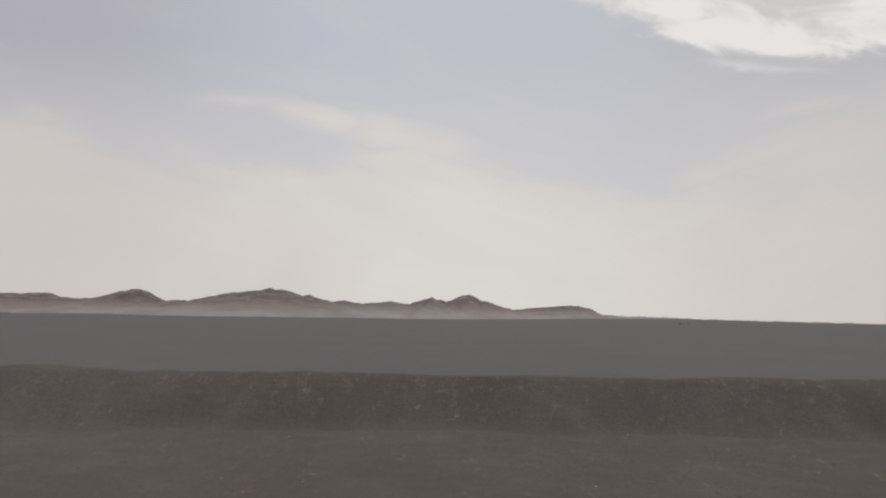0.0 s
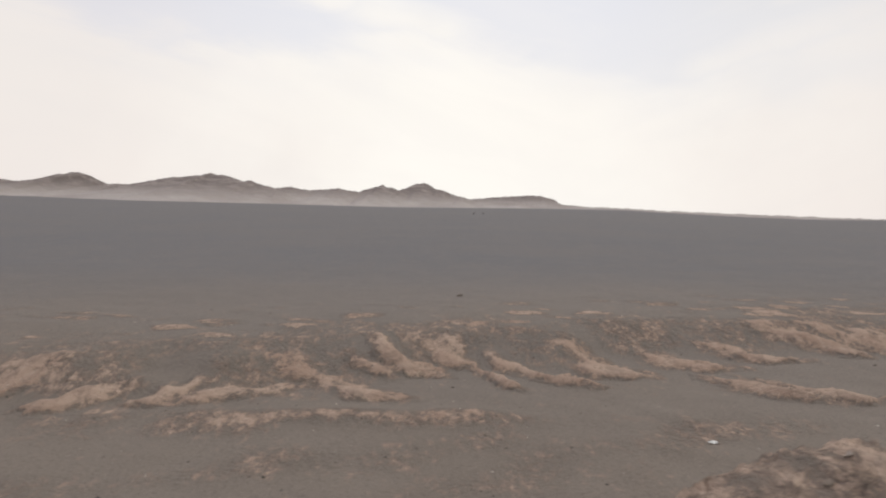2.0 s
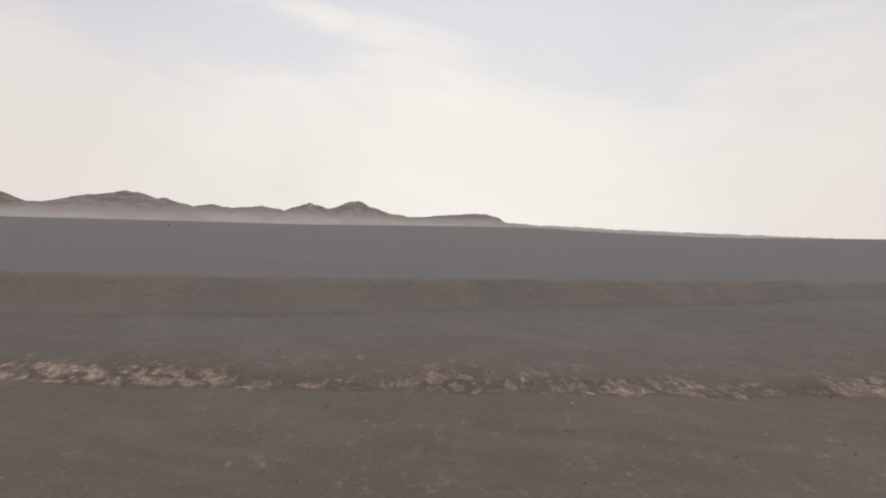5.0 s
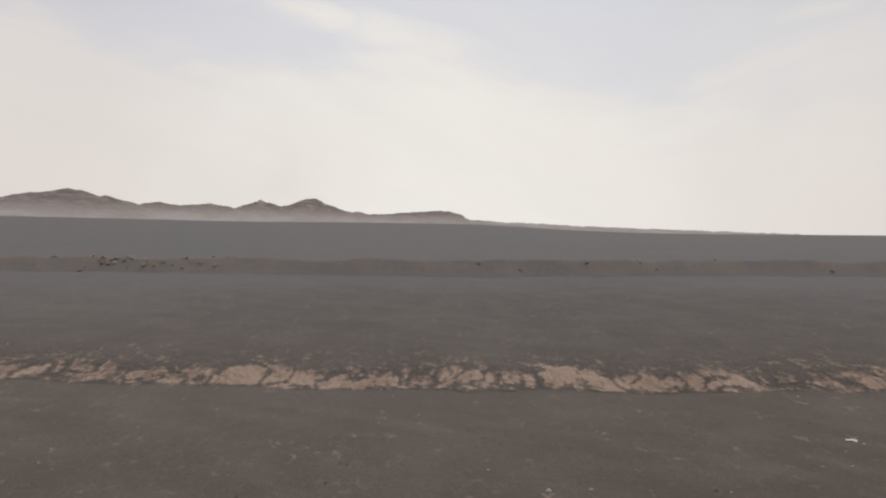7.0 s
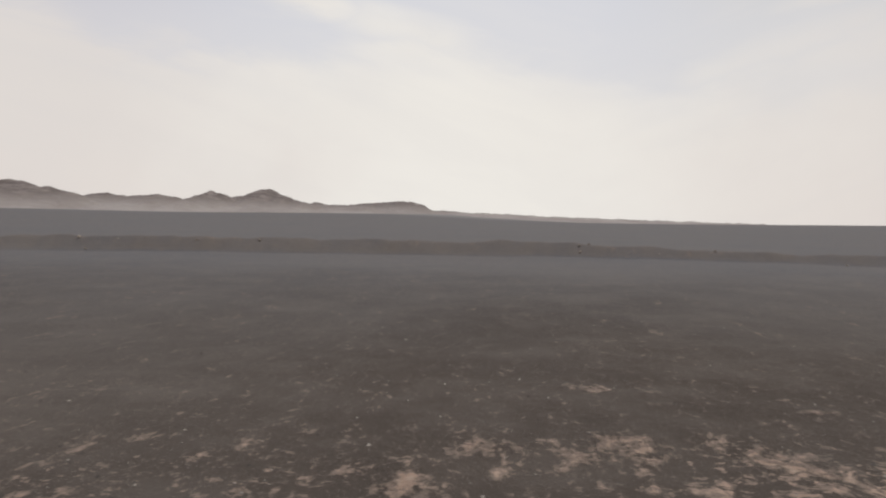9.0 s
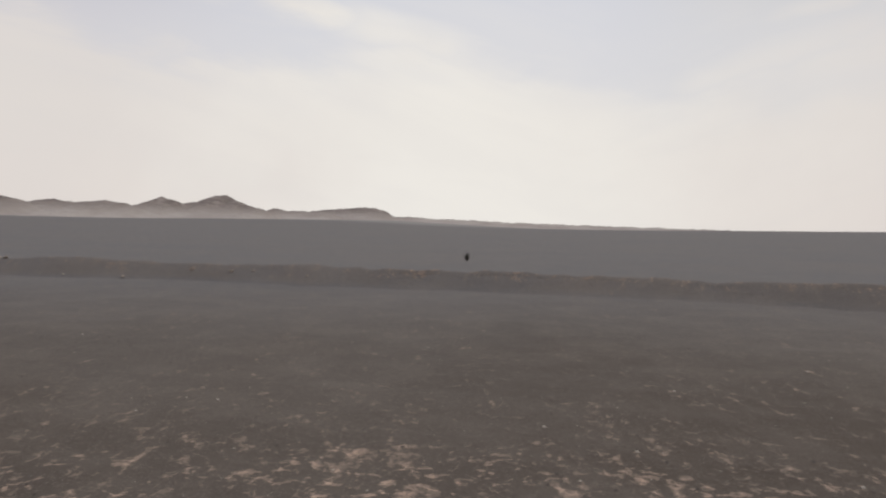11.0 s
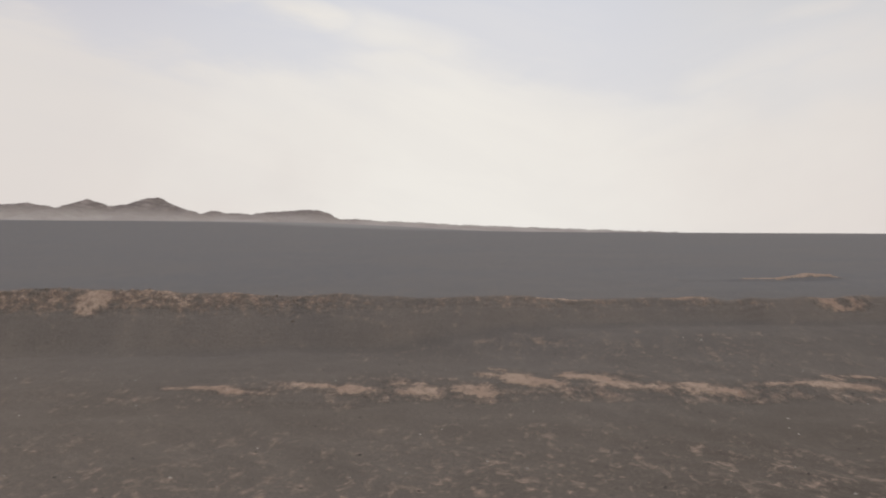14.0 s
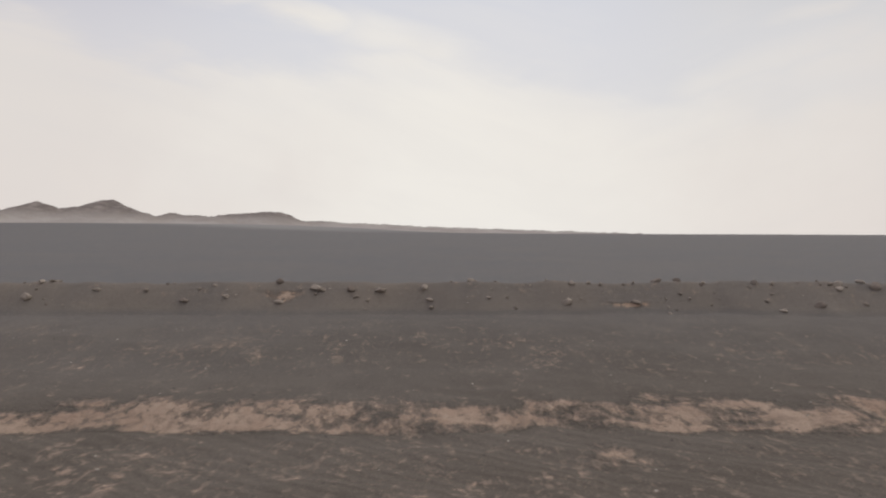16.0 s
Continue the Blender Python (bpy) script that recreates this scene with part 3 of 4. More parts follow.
def ground_soil(x, y):
    """How bare the silt lies, from 0 to 1."""
    edge, sharp = along(x, EDGE), step(9, 3, along(x, RISE))
    blobs = fbm(x * 0.8 + y * 0.2, y * 0.9 - x * 0.15, 101, 3, 0.55)
    soil = noses(x, y)[0]
    soil = np.maximum(soil, sharp * (0.33 - 0.18 * step(488, 494, x)) * np.exp(-(((y - edge - 1.3) / 2.2) ** 2)) * (0.75 + 0.9 * blobs))
    far_off = y - edge - 0.6
    soil = np.maximum(soil, sharp * step(492, 486, x) * step(0.2, 1.2, far_off) * step(7.5, 2.0, far_off) * (0.62 + 0.12 * step(460, 470, x)) * clods((x + 0.4 * y) * 1.0 + 0.4 * blobs, y * 1.5 + 0.6 * blobs, 143, 0.55))
    tongue = step(463, 467.5, x) * step(478.5, 475.5, x) + 0.5 * step(56, 60, x) * step(72, 68, x)
    soil = np.maximum(soil, tongue * step(-0.7, 0.0, y - edge) * step(2.6, 1.0, y - edge) * (0.3 + 1.0 * blobs))
    bank = along(x, BANK) + fbm(x * 0.9, y * 0.5, 21, 3) * 0.3
    off, on = y - bank, along(x, BANK_ON)
    finger = fbm((x + 0.6 * y) * 0.9, y * 0.8, 107, 3)
    wide = along(x, [(100, 0.45), (150, 0.5), (170, 0.52), (225, 0.52), (270, 0.62), (290, 0.55), (300, 0.6), (490, 1), (530, 1), (548, 0.8), (600, 0.8)])
    strip = on * step(-0.4, -0.1, off) * step((2.0 + 0.9 * finger) * wide, (0.5 + 0.8 * finger) * wide, off) * along(x, [(100, 0.35), (152, 0.35), (158, 0.86), (260, 0.92), (264, 0.45), (296, 0.5), (300, 0.8), (490, 0.8), (497, 0.55), (532, 0.6), (536, 0.88)]) * (0.66 + 0.4 * finger + 0.5 * along(x, [(480, 0), (500, 1)]) * fbm(x * 0.9, y * 4.5, 109, 3))
    soil = np.maximum(np.maximum(soil, strip), patches(x, y))
    soil = np.maximum(soil, (0.24 - 0.1 * step(490, 540, x)) * on * np.exp(-(((off - 0.9) / 1.1) ** 2)))
    patchy = fbm(x * 0.55 - y * 0.3, y * 0.75, 113, 3)
    soil = np.maximum(soil, step(60, 66, x) * step(84, 76, x) * step(10.4, 9.4, y) * (0.1 + 0.5 * patchy))
    for px, py, wide, deep in ((70.9, 9.55, 2.7, 0.3), (68.6, 9.3, 1.0, 0.55), (305.9, 8.5, 0.6, 0.35), (305.2, 7.4, 0.35, 0.3), (305.4, 6.7, 0.4, 0.3), (578.4, 8.6, 0.25, 0.5)):
        soil = np.maximum(soil, 0.54 * np.exp(-((x - px) / wide) ** 4 - ((y - py - 0.06 * (x - px) + 0.2 * patchy) / deep) ** 2))
    for px, py, r in ((223, 8.0, 1.4), (265.6, 8.0, 1.35), (19, 6.6, 0.9), (553.5, 7.0, 1.0)):
        soil = np.maximum(soil, 0.95 * np.exp(-((((x - px) / r) ** 2 + ((y - py) / (0.8 * r)) ** 2) ** 2)))
    brown = 0.09 * step(490, 500, x) * step(12, 9, y) + 0.05 * step(300, 320, x) * step(420, 400, x) * step(14, 9, y)
    return np.clip(np.maximum(soil * step(2.5, 4.5, y), brown) + 0.04, 0, 1.3)


def ground_flakes(x, y):
    """Where chips of bare silt lie among the gravel."""
    sparse = fbm(x * 0.25, y * 0.3, 171, 2)
    far = along(x, [(302, 8.5), (380, 9.0), (490, 10.4), (600, 10.4)])
    return along(x, [(56, 0), (62, 0.3), (84, 0.3), (92, 0), (300, 0), (304.5, 0.5), (307, 0.5), (309, 0.26), (321, 0.3), (324, 0.4), (395, 0.4), (410, 0), (486, 0), (496, 0.33), (525, 0.3), (545, 0.3), (600, 0.31)]) * step(2.5, 4.5, y) * step(far, far - 2.6, y) * np.clip(0.75 + 0.9 * sparse, 0, 1.2)


def ground_ripples(x, y):
    """Where the wind has combed the gravel into small ridges."""
    return along(x, [(300, 0), (306, 0.5), (315, 0.3), (400, 0.3), (440, 0), (495, 0), (503, 0.8), (535, 0.9), (545, 1), (600, 1)]) * step(2.5, 4.5, y) * step(10.8, 9.0, y) * np.clip(0.7 + 0.8 * fbm(x * 0.2, y * 0.4, 181, 2), 0, 1.3)


def ground_rills(x, y):
    """Where run-off has cut the pale bank."""
    return along(x, [(258, 1), (265, 0.6), (480, 0.6), (500, 0.5)]) * along(x, BANK_ON) * step(-1.2, -0.4, y - along(x, BANK)) * step(3.5, 2.0, y - along(x, BANK))


def ground_dust(x, y):
    """Where blown dust lies pale on the gravel."""
    lying = along(x, [(-40, 0.3), (-6, 0.25), (4, 0.13), (18, 0.16), (45, 0.42), (60, 0.7), (78, 0.85), (95, 0.62), (112, 0.36), (130, 0.38), (150, 0.32), (205, 0.2), (250, 0.12), (290, 0.06), (300, 0.02), (400, 0.07), (430, 0.16), (443, 0.3), (455, 0.28), (462, 0.28), (470, 0.24), (476, 0.3), (482, 0.56), (489, 0.6), (500, 0.3), (510, 0.17), (540, 0.13), (600, 0.08)])
    lying = 0.25 + (lying - 0.25) * step(-2, 4, y)
    return np.clip(lying + 0.13 * step(300, 290, x) + 0.13 * step(400, 440, x) + 0.13 * fbm(x * 0.08, y * 0.12, 151, 3), 0, 1)


def sheet(name, X, Y, Z, soil, far_pale=None, rill=None, flake=None, ripple=None, tan=None):
    """A grid of points as a mesh, with the bareness of its silt."""
    rows, cols = X.shape
    mesh = bpy.data.meshes.new(name)
    k = np.arange(rows * cols).reshape(rows, cols)
    quads = np.stack([k[:-1, :-1], k[:-1, 1:], k[1:, 1:], k[1:, :-1]], -1).reshape(-1, 4)
    mesh.vertices.add(rows * cols)
    mesh.vertices.foreach_set("co", np.stack([X, Y, Z], -1).astype(np.float32).ravel())
    mesh.loops.add(quads.size)
    mesh.loops.foreach_set("vertex_index", quads.astype(np.int32).ravel())
    mesh.polygons.add(len(quads))
    mesh.polygons.foreach_set("loop_start", np.arange(0, quads.size, 4, dtype=np.int32))
    mesh.polygons.foreach_set("use_smooth", np.ones(len(quads), bool))
    mesh.update(calc_edges=True)
    for key, values in (("soil", soil), ("far_pale", far_pale), ("rill", rill), ("dust", ground_dust(X, Y)), ("flake", flake), ("ripple", ripple), ("tan", tan)):
        if values is not None:
            mesh.attributes.new(key, "FLOAT", "POINT").data.foreach_set("value", values.astype(np.float32).ravel())
    return mesh


# ---- the desert floor ----
def widening(start, stop, first, growth):
    out, d = [start], first
    while out[-1] < stop:
        out.append(out[-1] + d)
        d *= growth
    out[-1] = stop
    return out


right = widening(640, 6000, 0.4, 1.09)
xs = np.array([-40 - (v - 640) for v in right[:0:-1]] + list(np.r_[np.arange(-40, 20, 0.4), np.arange(20, 112, 0.1), np.arange(112, 300, 0.2), np.arange(300, 432, 0.4), np.arange(432, 490, 0.1), np.arange(490, 590, 0.2), np.arange(590, 640, 0.4)]) + right)
ys = np.array([-400, -150, -60, -30, -15, -8, -4, -2, 0, 1, 1.6, 2.2, 2.8] + list(np.arange(3.2, 8, 0.14)) + list(np.arange(8, 19, 0.1)) + list(np.arange(19, 22, 0.14)) + widening(22, 4850, 0.22, 1.085))
X, Y = np.meshgrid(xs, ys)
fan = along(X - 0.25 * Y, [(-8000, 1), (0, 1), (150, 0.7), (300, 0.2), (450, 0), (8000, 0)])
# haze painted pale before the hills, plus a pale strip along the right horizon
haze_and_strip = 0.28 * fan * step(620, 820, Y) + step(1900, 2600, Y) * step(0.30, 0.45, X / np.maximum(Y, 1)) * 0.8
ground = new("ground", sheet("ground", X, Y, ground_z(X, Y), ground_soil(X, Y), haze_and_strip, ground_rills(X, Y), ground_flakes(X, Y), ground_ripples(X, Y)))
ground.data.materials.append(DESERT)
tagged(ground, "dark gravel desert floor with bare patches of pale silt", "ground", kind="structure")


# ---- earth berms pushed up along the track ----
def berm(name, label, points, silt, seed, slope=0.85, rough=1.0, cover=((0, 0),), chutes=(), tan=((0, 0),)):
    """A ridge of dumped earth along a line of crest points (x, y, z); silt: pairs of x and bareness; chutes: x, width, and share of the slope from and to; tan: pairs of x and the share of brown earth in the gravel."""
    pts = np.array(points, float)
    run = np.r_[0, np.cumsum(np.hypot(*np.diff(pts[:, :2], axis=0).T))]
    s = [0.0]
    while s[-1] < run[-1]:
        s.append(s[-1] + min(max(0.007 * np.interp(s[-1], run, pts[:, 1]), 0.034), 0.26))
    s = np.array(s)
    crest = [np.interp(s, run, pts[:, k]) for k in range(3)]
    crest[2] = crest[2] + sunk(crest[0])
    kernel = np.hanning(25)
    kernel /= kernel.sum()
    smooth = [np.convolve(np.pad(c, 12, mode="edge"), kernel, "valid") for c in crest]
    easy = np.hanning(61) / np.hanning(61).sum()
    tx, ty = (np.gradient(np.convolve(np.pad(c, 30, mode="edge"), easy, "valid")) for c in smooth[:2])
    size = np.hypot(tx, ty)
    nx, ny = -ty / size, tx / size
    half = np.r_[np.linspace(-3.2, -1.75, 14), np.linspace(-1.7, -0.03, 48), 0, np.linspace(0.03, 0.6, 12), np.linspace(0.72, 3.2, 14)]
    S, V = np.meshgrid(s, half, indexing="ij")
    X, Y = smooth[0][:, None] + nx[:, None] * V, smooth[1][:, None] + ny[:, None] * V
    floor = ground_z(X, Y)
    top = smooth[2][:, None] + rough * (fbm(S * 0.35, 0 * S, seed, 3) * 0.09 + fbm(S * 1.3, 0 * S, seed + 5, 3) * 0.06)
    bulge = fbm(S * 0.45, V * 0.25, seed + 9, 3) * 0.35
    Z = top - (np.sqrt(V**2 + 0.06) - 0.245) * slope * (1 + bulge)
    heap = np.clip(Z - floor, 0, 1.2)
    share = heap / np.maximum(top - floor, 0.2)
    bare = along(X, silt)
    warp = fbm(X * 3, Y * 3, seed + 12, 2) * 0.12
    scar = fbm(S * 0.6 + V * 0.15, V * 0.6, seed + 23, 3, 0.55)
    chute = fbm(S * 0.45, V * 0.35, seed + 29, 3)
    hollow = fbm(S * 0.7, V * 0.5, seed + 33, 2)
    loose = bare * np.maximum(step(0.45, 0.85, share) * step(-0.35, 0.3, scar), step(0.1, 0.3, share) * step(0.1, 0.4, chute))
    down = Y + 0.8 * Z
    crumbs = 0.035 * clods(X * 2.2 + warp, down * 4.4, seed + 13, 0.4) + 0.06 * clods(X * 4.4 + warp * 3, down * 11, seed + 15, 0.75) + 0.07 * clods(X * 9, down * 17, seed + 19, 0.85)
    crumbs = crumbs * (0.2 + 0.8 * step(0.03, 0.25, np.abs(V))) + 0.05 * fbm(X * 2, Y * 2, seed + 16, 4, 0.6) - 0.02
    Z = Z + np.minimum(heap * 3, 1) * (crumbs * (0.08 + loose) + 0.09 * hollow * heap * step(0.05, 0.5, np.abs(V)))
    Z = floor + 0.1 * np.log1p(np.exp(np.clip((Z - floor) / 0.1, -30, 30))) * step(3.15, 2.3, np.abs(V)) - 0.035
    soil = np.maximum(along(X, cover) * step(0.05, 0.3, heap) * (0.8 + 0.5 * scar), 0) + bare * (step(0.5, 0.85, share) * 0.42 + step(0.6, 1.0, share) * 0.3 * scar + step(0.1, 0.3, share) * 0.38 * step(0.1, 0.6, chute))
    rubble = np.clip(0.72 + 0.9 * fbm(S * 1.6, V * 2.2, seed + 41, 3, 0.6), 0.2, 1.1)
    for x, wide, foot, head in chutes:
        soil = np.maximum(soil, 0.82 * rubble * step(foot, foot + 0.15, share) * step(head + 0.12, head, share) * np.exp(-(((X - x + 0.35 * scar + 0.15 * hollow) / (wide * (0.45 + 0.55 * (share - foot) / (head - foot)))) ** 2)) * (V < 0))
    ob = new(name, sheet(name, X, Y, Z, np.clip(soil + 0.06 * step(0.05, 0.3, heap), 0, 1), tan=np.clip(along(X, tan) * step(0.02, 0.25, heap) * (1 + 0.9 * hollow), 0, 1)))
    ob.data.materials.append(DESERT)
    return tagged(ob, label, "berm")


CREST_A = [(-66, 17.6, -0.8), (-60, 17.5, 2.05), (-20, 17.3, 2.08), (-11, 17.3, 2.06), (-8.5, 17.3, 1.9), (-4, 17.0, 1.88), (0, 16.6, 1.78), (8, 16, 1.7), (15, 15, 1.66), (20, 14.2, 1.52), (24, 13.4, 1.42), (26, 12.9, 1.46), (28, 12.4, 1.56), (33, 11.2, 1.42), (38, 10, 1.2), (40, 9.3, 1.1), (41.4, 8.6, 0.92), (42.6, 8.1, 1.2),
           (46, 7.3, 1.2), (50, 6.4, 1.24), (51.4, 5.9, 1.0), (52.6, 5.4, 1.24), (55.3, 4.8, 1.22), (57, 4.45, 1.24), (58.8, 4.25, 1.24), (60, 4.05, 0.8), (61.2, 3.9, -0.6)]
CREST_B = [(70.5, 3.1, -0.4), (72.5, 3.4, 0.5), (73.05, 3.5, 1.0), (73.5, 3.62, 1.3), (73.9, 3.7, 1.5), (74.3, 3.76, 1.63), (74.6, 3.82, 1.66), (75.1, 3.92, 1.58), (75.8, 4.1, 1.38), (76.5, 4.3, 1.24), (77.5, 4.6, 1.2), (79, 5.3, 1.25), (84, 6.6, 1.38), (89, 7.75, 1.44), (92.5, 8.3, 1.46),
           (100, 9.3, 1.5), (108, 10.5, 1.54), (115, 11.5, 1.54), (121, 12.6, 1.68), (126, 13.6, 1.67), (133, 14.8, 1.67), (140, 15.5, 1.62), (150, 16.1, 1.75), (158, 17, 1.72), (175, 20, 1.6), (195, 26, 1.5), (205, 28.3, 1.4), (210, 29.2, 1.0), (214, 29.8, 0.3), (217, 30.2, -0.6)]
CREST_C = [(195, 26.2, -0.6), (199, 27, 0.3), (204, 28.1, 1.2), (215, 30, 1.45), (236, 32, 1.45), (255, 32, 1.65), (280, 36, 1.8), (305, 40, 1.95), (330, 40, 1.9), (345, 37, 1.55), (360, 34, 1.35), (372, 33, 1.4), (388, 30, 1.3), (405, 25, 1.2), (425, 18.5, 1.0),
           (440, 13.9, 1.12), (444, 13.0, 1.0), (446.2, 12.5, 0.84), (447.4, 12.15, 1.04), (448.4, 11.9, 0.84), (449.5, 11.6, 0.99), (450.8, 10.9, 1.0), (452, 10.4, 0.84), (453.4, 10.1, 0.98), (454.4, 9.7, 0.76), (455.4, 9.3, 0.6),
           (456.4, 9.0, 0.75), (457.4, 8.7, 0.64), (458.2, 8.2, 0.8), (459.6, 7.5, 0.86), (460.8, 7.1, 0.7), (462.2, 6.8, 0.78), (463.4, 6.6, 0.88), (464.6, 6.2, 0.92), (465.4, 6.0, 0.9), (466, 5.8, 0.8), (466.9, 5.6, 0.6), (468.4, 5.3, -0.3), (469.6, 5.1, -0.8)]
CREST_D = [(484.9, 5.3, -0.9), (485.0, 5.9, -0.2), (485.1, 6.5, 0.22), (485.3, 7.4, 0.36), (485.5, 8.5, 0.5), (485.9, 9.7, 0.7), (486.2, 10.9, 0.94), (486.7, 12.2, 1.16), (487.4, 13.5, 1.2), (488.6, 15.0, 1.25), (491, 16.8, 1.34), (493.5, 17.5, 1.4), (495.5, 17.9, 1.34), (498, 18.2, 1.2), (505, 18.7, 1.12),
           (522, 19.2, 1.15), (540, 19.7, 1.32), (560, 20.3, 1.42), (580, 20.8, 1.45), (640, 20.8, 1.45), (646, 20.8, -0.8)]
LABEL = "dumped earth berm of dark gravel and bare pale silt"
berm("earth_berm", LABEL + ", ending steeply", CREST_A, [(-60, 0.05), (15, 0.08), (22, 0.2), (28, 0.35), (33, 0.4), (36, 0.76), (44, 0.67), (52, 0.66), (62, 0.8)], 201, rough=0.6, tan=[(30, 0), (42, 0.6), (62, 0.75)],
     chutes=[(37.6, 0.8, 0.05, 0.45), (38.5, 0.5, 0.5, 0.95), (39.2, 0.6, 0.12, 0.9), (40.1, 0.3, 0.1, 0.6), (44.4, 0.5, 0.3, 0.9)])
berm("earth_berm", LABEL + ", cloddy tip", CREST_B, [(70, 0.9), (80, 0.95), (85, 0.7), (94, 0.66), (102, 0.74), (108, 0.62), (118, 0.45), (128, 0.28), (138, 0.15), (150, 0.14), (205, 0.2)], 301, rough=0.6, tan=[(100, 0), (120, 0.4), (140, 0.6), (217, 0.6)], chutes=[(88.8, 0.4, 0.42, 1.0), (91.75, 0.36, 0.4, 0.97), (79.8, 0.3, 0.5, 0.9), (125, 1.3, 0.8, 1.0), (129, 1.0, 0.83, 1.0), (152, 0.9, 0.84, 1.0), (154.5, 0.7, 0.8, 1.0)])
berm("earth_berm", "low dark earth berm across the gravel plain", CREST_C, [(204, 0.2), (240, 0.16), (262, 0.1), (290, 0.08), (345, 0.1), (375, 0.18), (405, 0.35), (440, 0.42), (450, 0.4), (458, 0.5), (470, 0.5)], 401, rough=1.6, tan=[(195, 0.7), (250, 0.65), (280, 0.5), (375, 0.35), (440, 0.2)],
     chutes=[(446.8, 0.5, 0.5, 1.0), (448.7, 0.35, 0.6, 0.9), (450.0, 0.45, 0.45, 1.0), (452.7, 0.5, 0.65, 1.0), (455.7, 0.5, 0.5, 0.95), (457.0, 0.22, 0.1, 0.5), (457.9, 0.4, 0.45, 1.0), (459.3, 0.4, 0.5, 1.0), (461.4, 0.5, 0.35, 0.95), (464.3, 0.4, 0.15, 0.7)])
berm("earth_berm", "dark earth berm with stones scattered on its crest", CREST_D, [(478, 0.75), (486, 0.7), (489, 0.5), (492, 0.95), (497, 0.9), (501, 0.45), (530, 0.3), (555, 0.14), (640, 0.12)], 501, tan=[(480, 0.1), (500, 0.4), (530, 0.58), (640, 0.58)], chutes=[(494.6, 0.7, 0.5, 0.95), (508, 1.2, 0.86, 1.0), (511.5, 1.4, 0.83, 1.0), (519.2, 1.1, 0.85, 1.0), (522, 0.7, 0.8, 1.0), (515.8, 1.0, 0.4, 0.97), (530.3, 0.5, 0.4, 0.92), (571, 0.55, 0.3, 0.65), (582, 0.8, 0.12, 0.3)])
SPUR = "low rib of gravel and pale silt off the berm"
berm("earth_spur", SPUR + ", steep", [(487.0, 12.3, 1.05), (485.9, 12.0, 0.88), (485.15, 11.8, 0.6), (484.3, 11.9, 0.25), (483.5, 12.0, -0.06), (482.6, 12.1, -0.5)], [(480, 0.5), (490, 0.7)], 551, 0.7, 0.5, cover=[(0, 0.1)])
berm("earth_spur", SPUR + ", cloddy", [(486.4, 10.6, 0.9), (485.4, 10.55, 0.62), (484.5, 10.9, 0.2), (483.5, 11.1, -0.04), (482.5, 11.3, -0.28), (481.7, 11.4, -0.7)], [(480, 1.1), (484, 1.1), (487, 0.8)], 561, 0.7, 0.5, cover=[(0, 0.15)])
berm("earth_spur", SPUR + ", smooth", [(485.9, 9.0, 0.55), (485.1, 8.8, 0.4), (484.5, 8.85, 0.14), (483.7, 8.85, -0.06), (483, 8.9, -0.22), (482, 8.8, -0.6)], [(480, 0.4), (484, 0.6), (486, 1.0)], 571, 0.7, 0.5, cover=[(0, 0.08)])
berm("spoil_mound", "low pale heap of dumped silt on the plain", [(102, 25.5, 0.4), (105, 25, 0.8), (110, 24.5, 0.85), (113.5, 24, 1.05), (115.4, 23.8, 1.38), (117.2, 23.7, 1.82), (118.8, 23.6, 1.35), (121, 23.5, 0.65), (123, 23.5, 0.2)],
     [(100, 1.2), (124, 1.2)], 601, 0.48, cover=[(0, 0.42)])
berm("spoil_mound", "low pale heap of dumped silt on the plain", [(514, 34, 0.15), (517, 34, 0.42), (519.6, 34.2, 0.55), (522.6, 35, 0.55), (524, 35.6, 0.7), (525.3, 36, 0.98), (526.2, 36, 0.75), (527, 36, 0.4), (529, 36, 0.1)], [(510, 1.2), (535, 1.2)], 651, 0.45, cover=[(0, 0.3)])


# ---- hills behind the plain ----
def hill(depth, outline, seed, reach=1.0, label="bare dark rock hill, foot coloured pale as haze"):
    """A hill whose crest line, at that distance, rises in steps of bearing and height (both in thousandths of the distance)."""
    u = np.linspace(outline[0][0], outline[-1][0], 200)
    top = EYE + along(u, outline) * depth / 1000
    top = top + fbm(u * 0.11, 0 * u, seed + 5, 3, 0.6) * 1.3
    v = np.linspace(-1, 1, 64)
    U, V = np.meshgrid(u, v, indexing="ij")
    wide = (110 + 2.0 * np.clip(top, 0, 60)[:, None]) * reach
    X = U * depth / 1000 + V * 25
    Y = depth + V * wide + fbm(U * 0.02, 0 * U, seed, 2) * 22
    base = ground_z(X, Y) - 2.0
    share = np.clip(1 - np.abs(V), 0, 1) ** 1.5
    gully = fbm(X * 0.03, Y * 0.012, seed + 3, 4, 0.55)
    Z = base + (np.maximum(top[:, None], base) - base) * share * (1 + 0.35 * gully * (1 - share)) + (fbm(X * 0.06, Y * 0.06, seed + 7, 3) * 2.2 + fbm(X * 0.25, Y * 0.25, seed + 9, 2) * 1.0) * share
    ob = new("hill", sheet("hill", X, Y, Z, 0 * Z))
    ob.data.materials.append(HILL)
    return tagged(ob, label, "hill", "hills on the horizon")


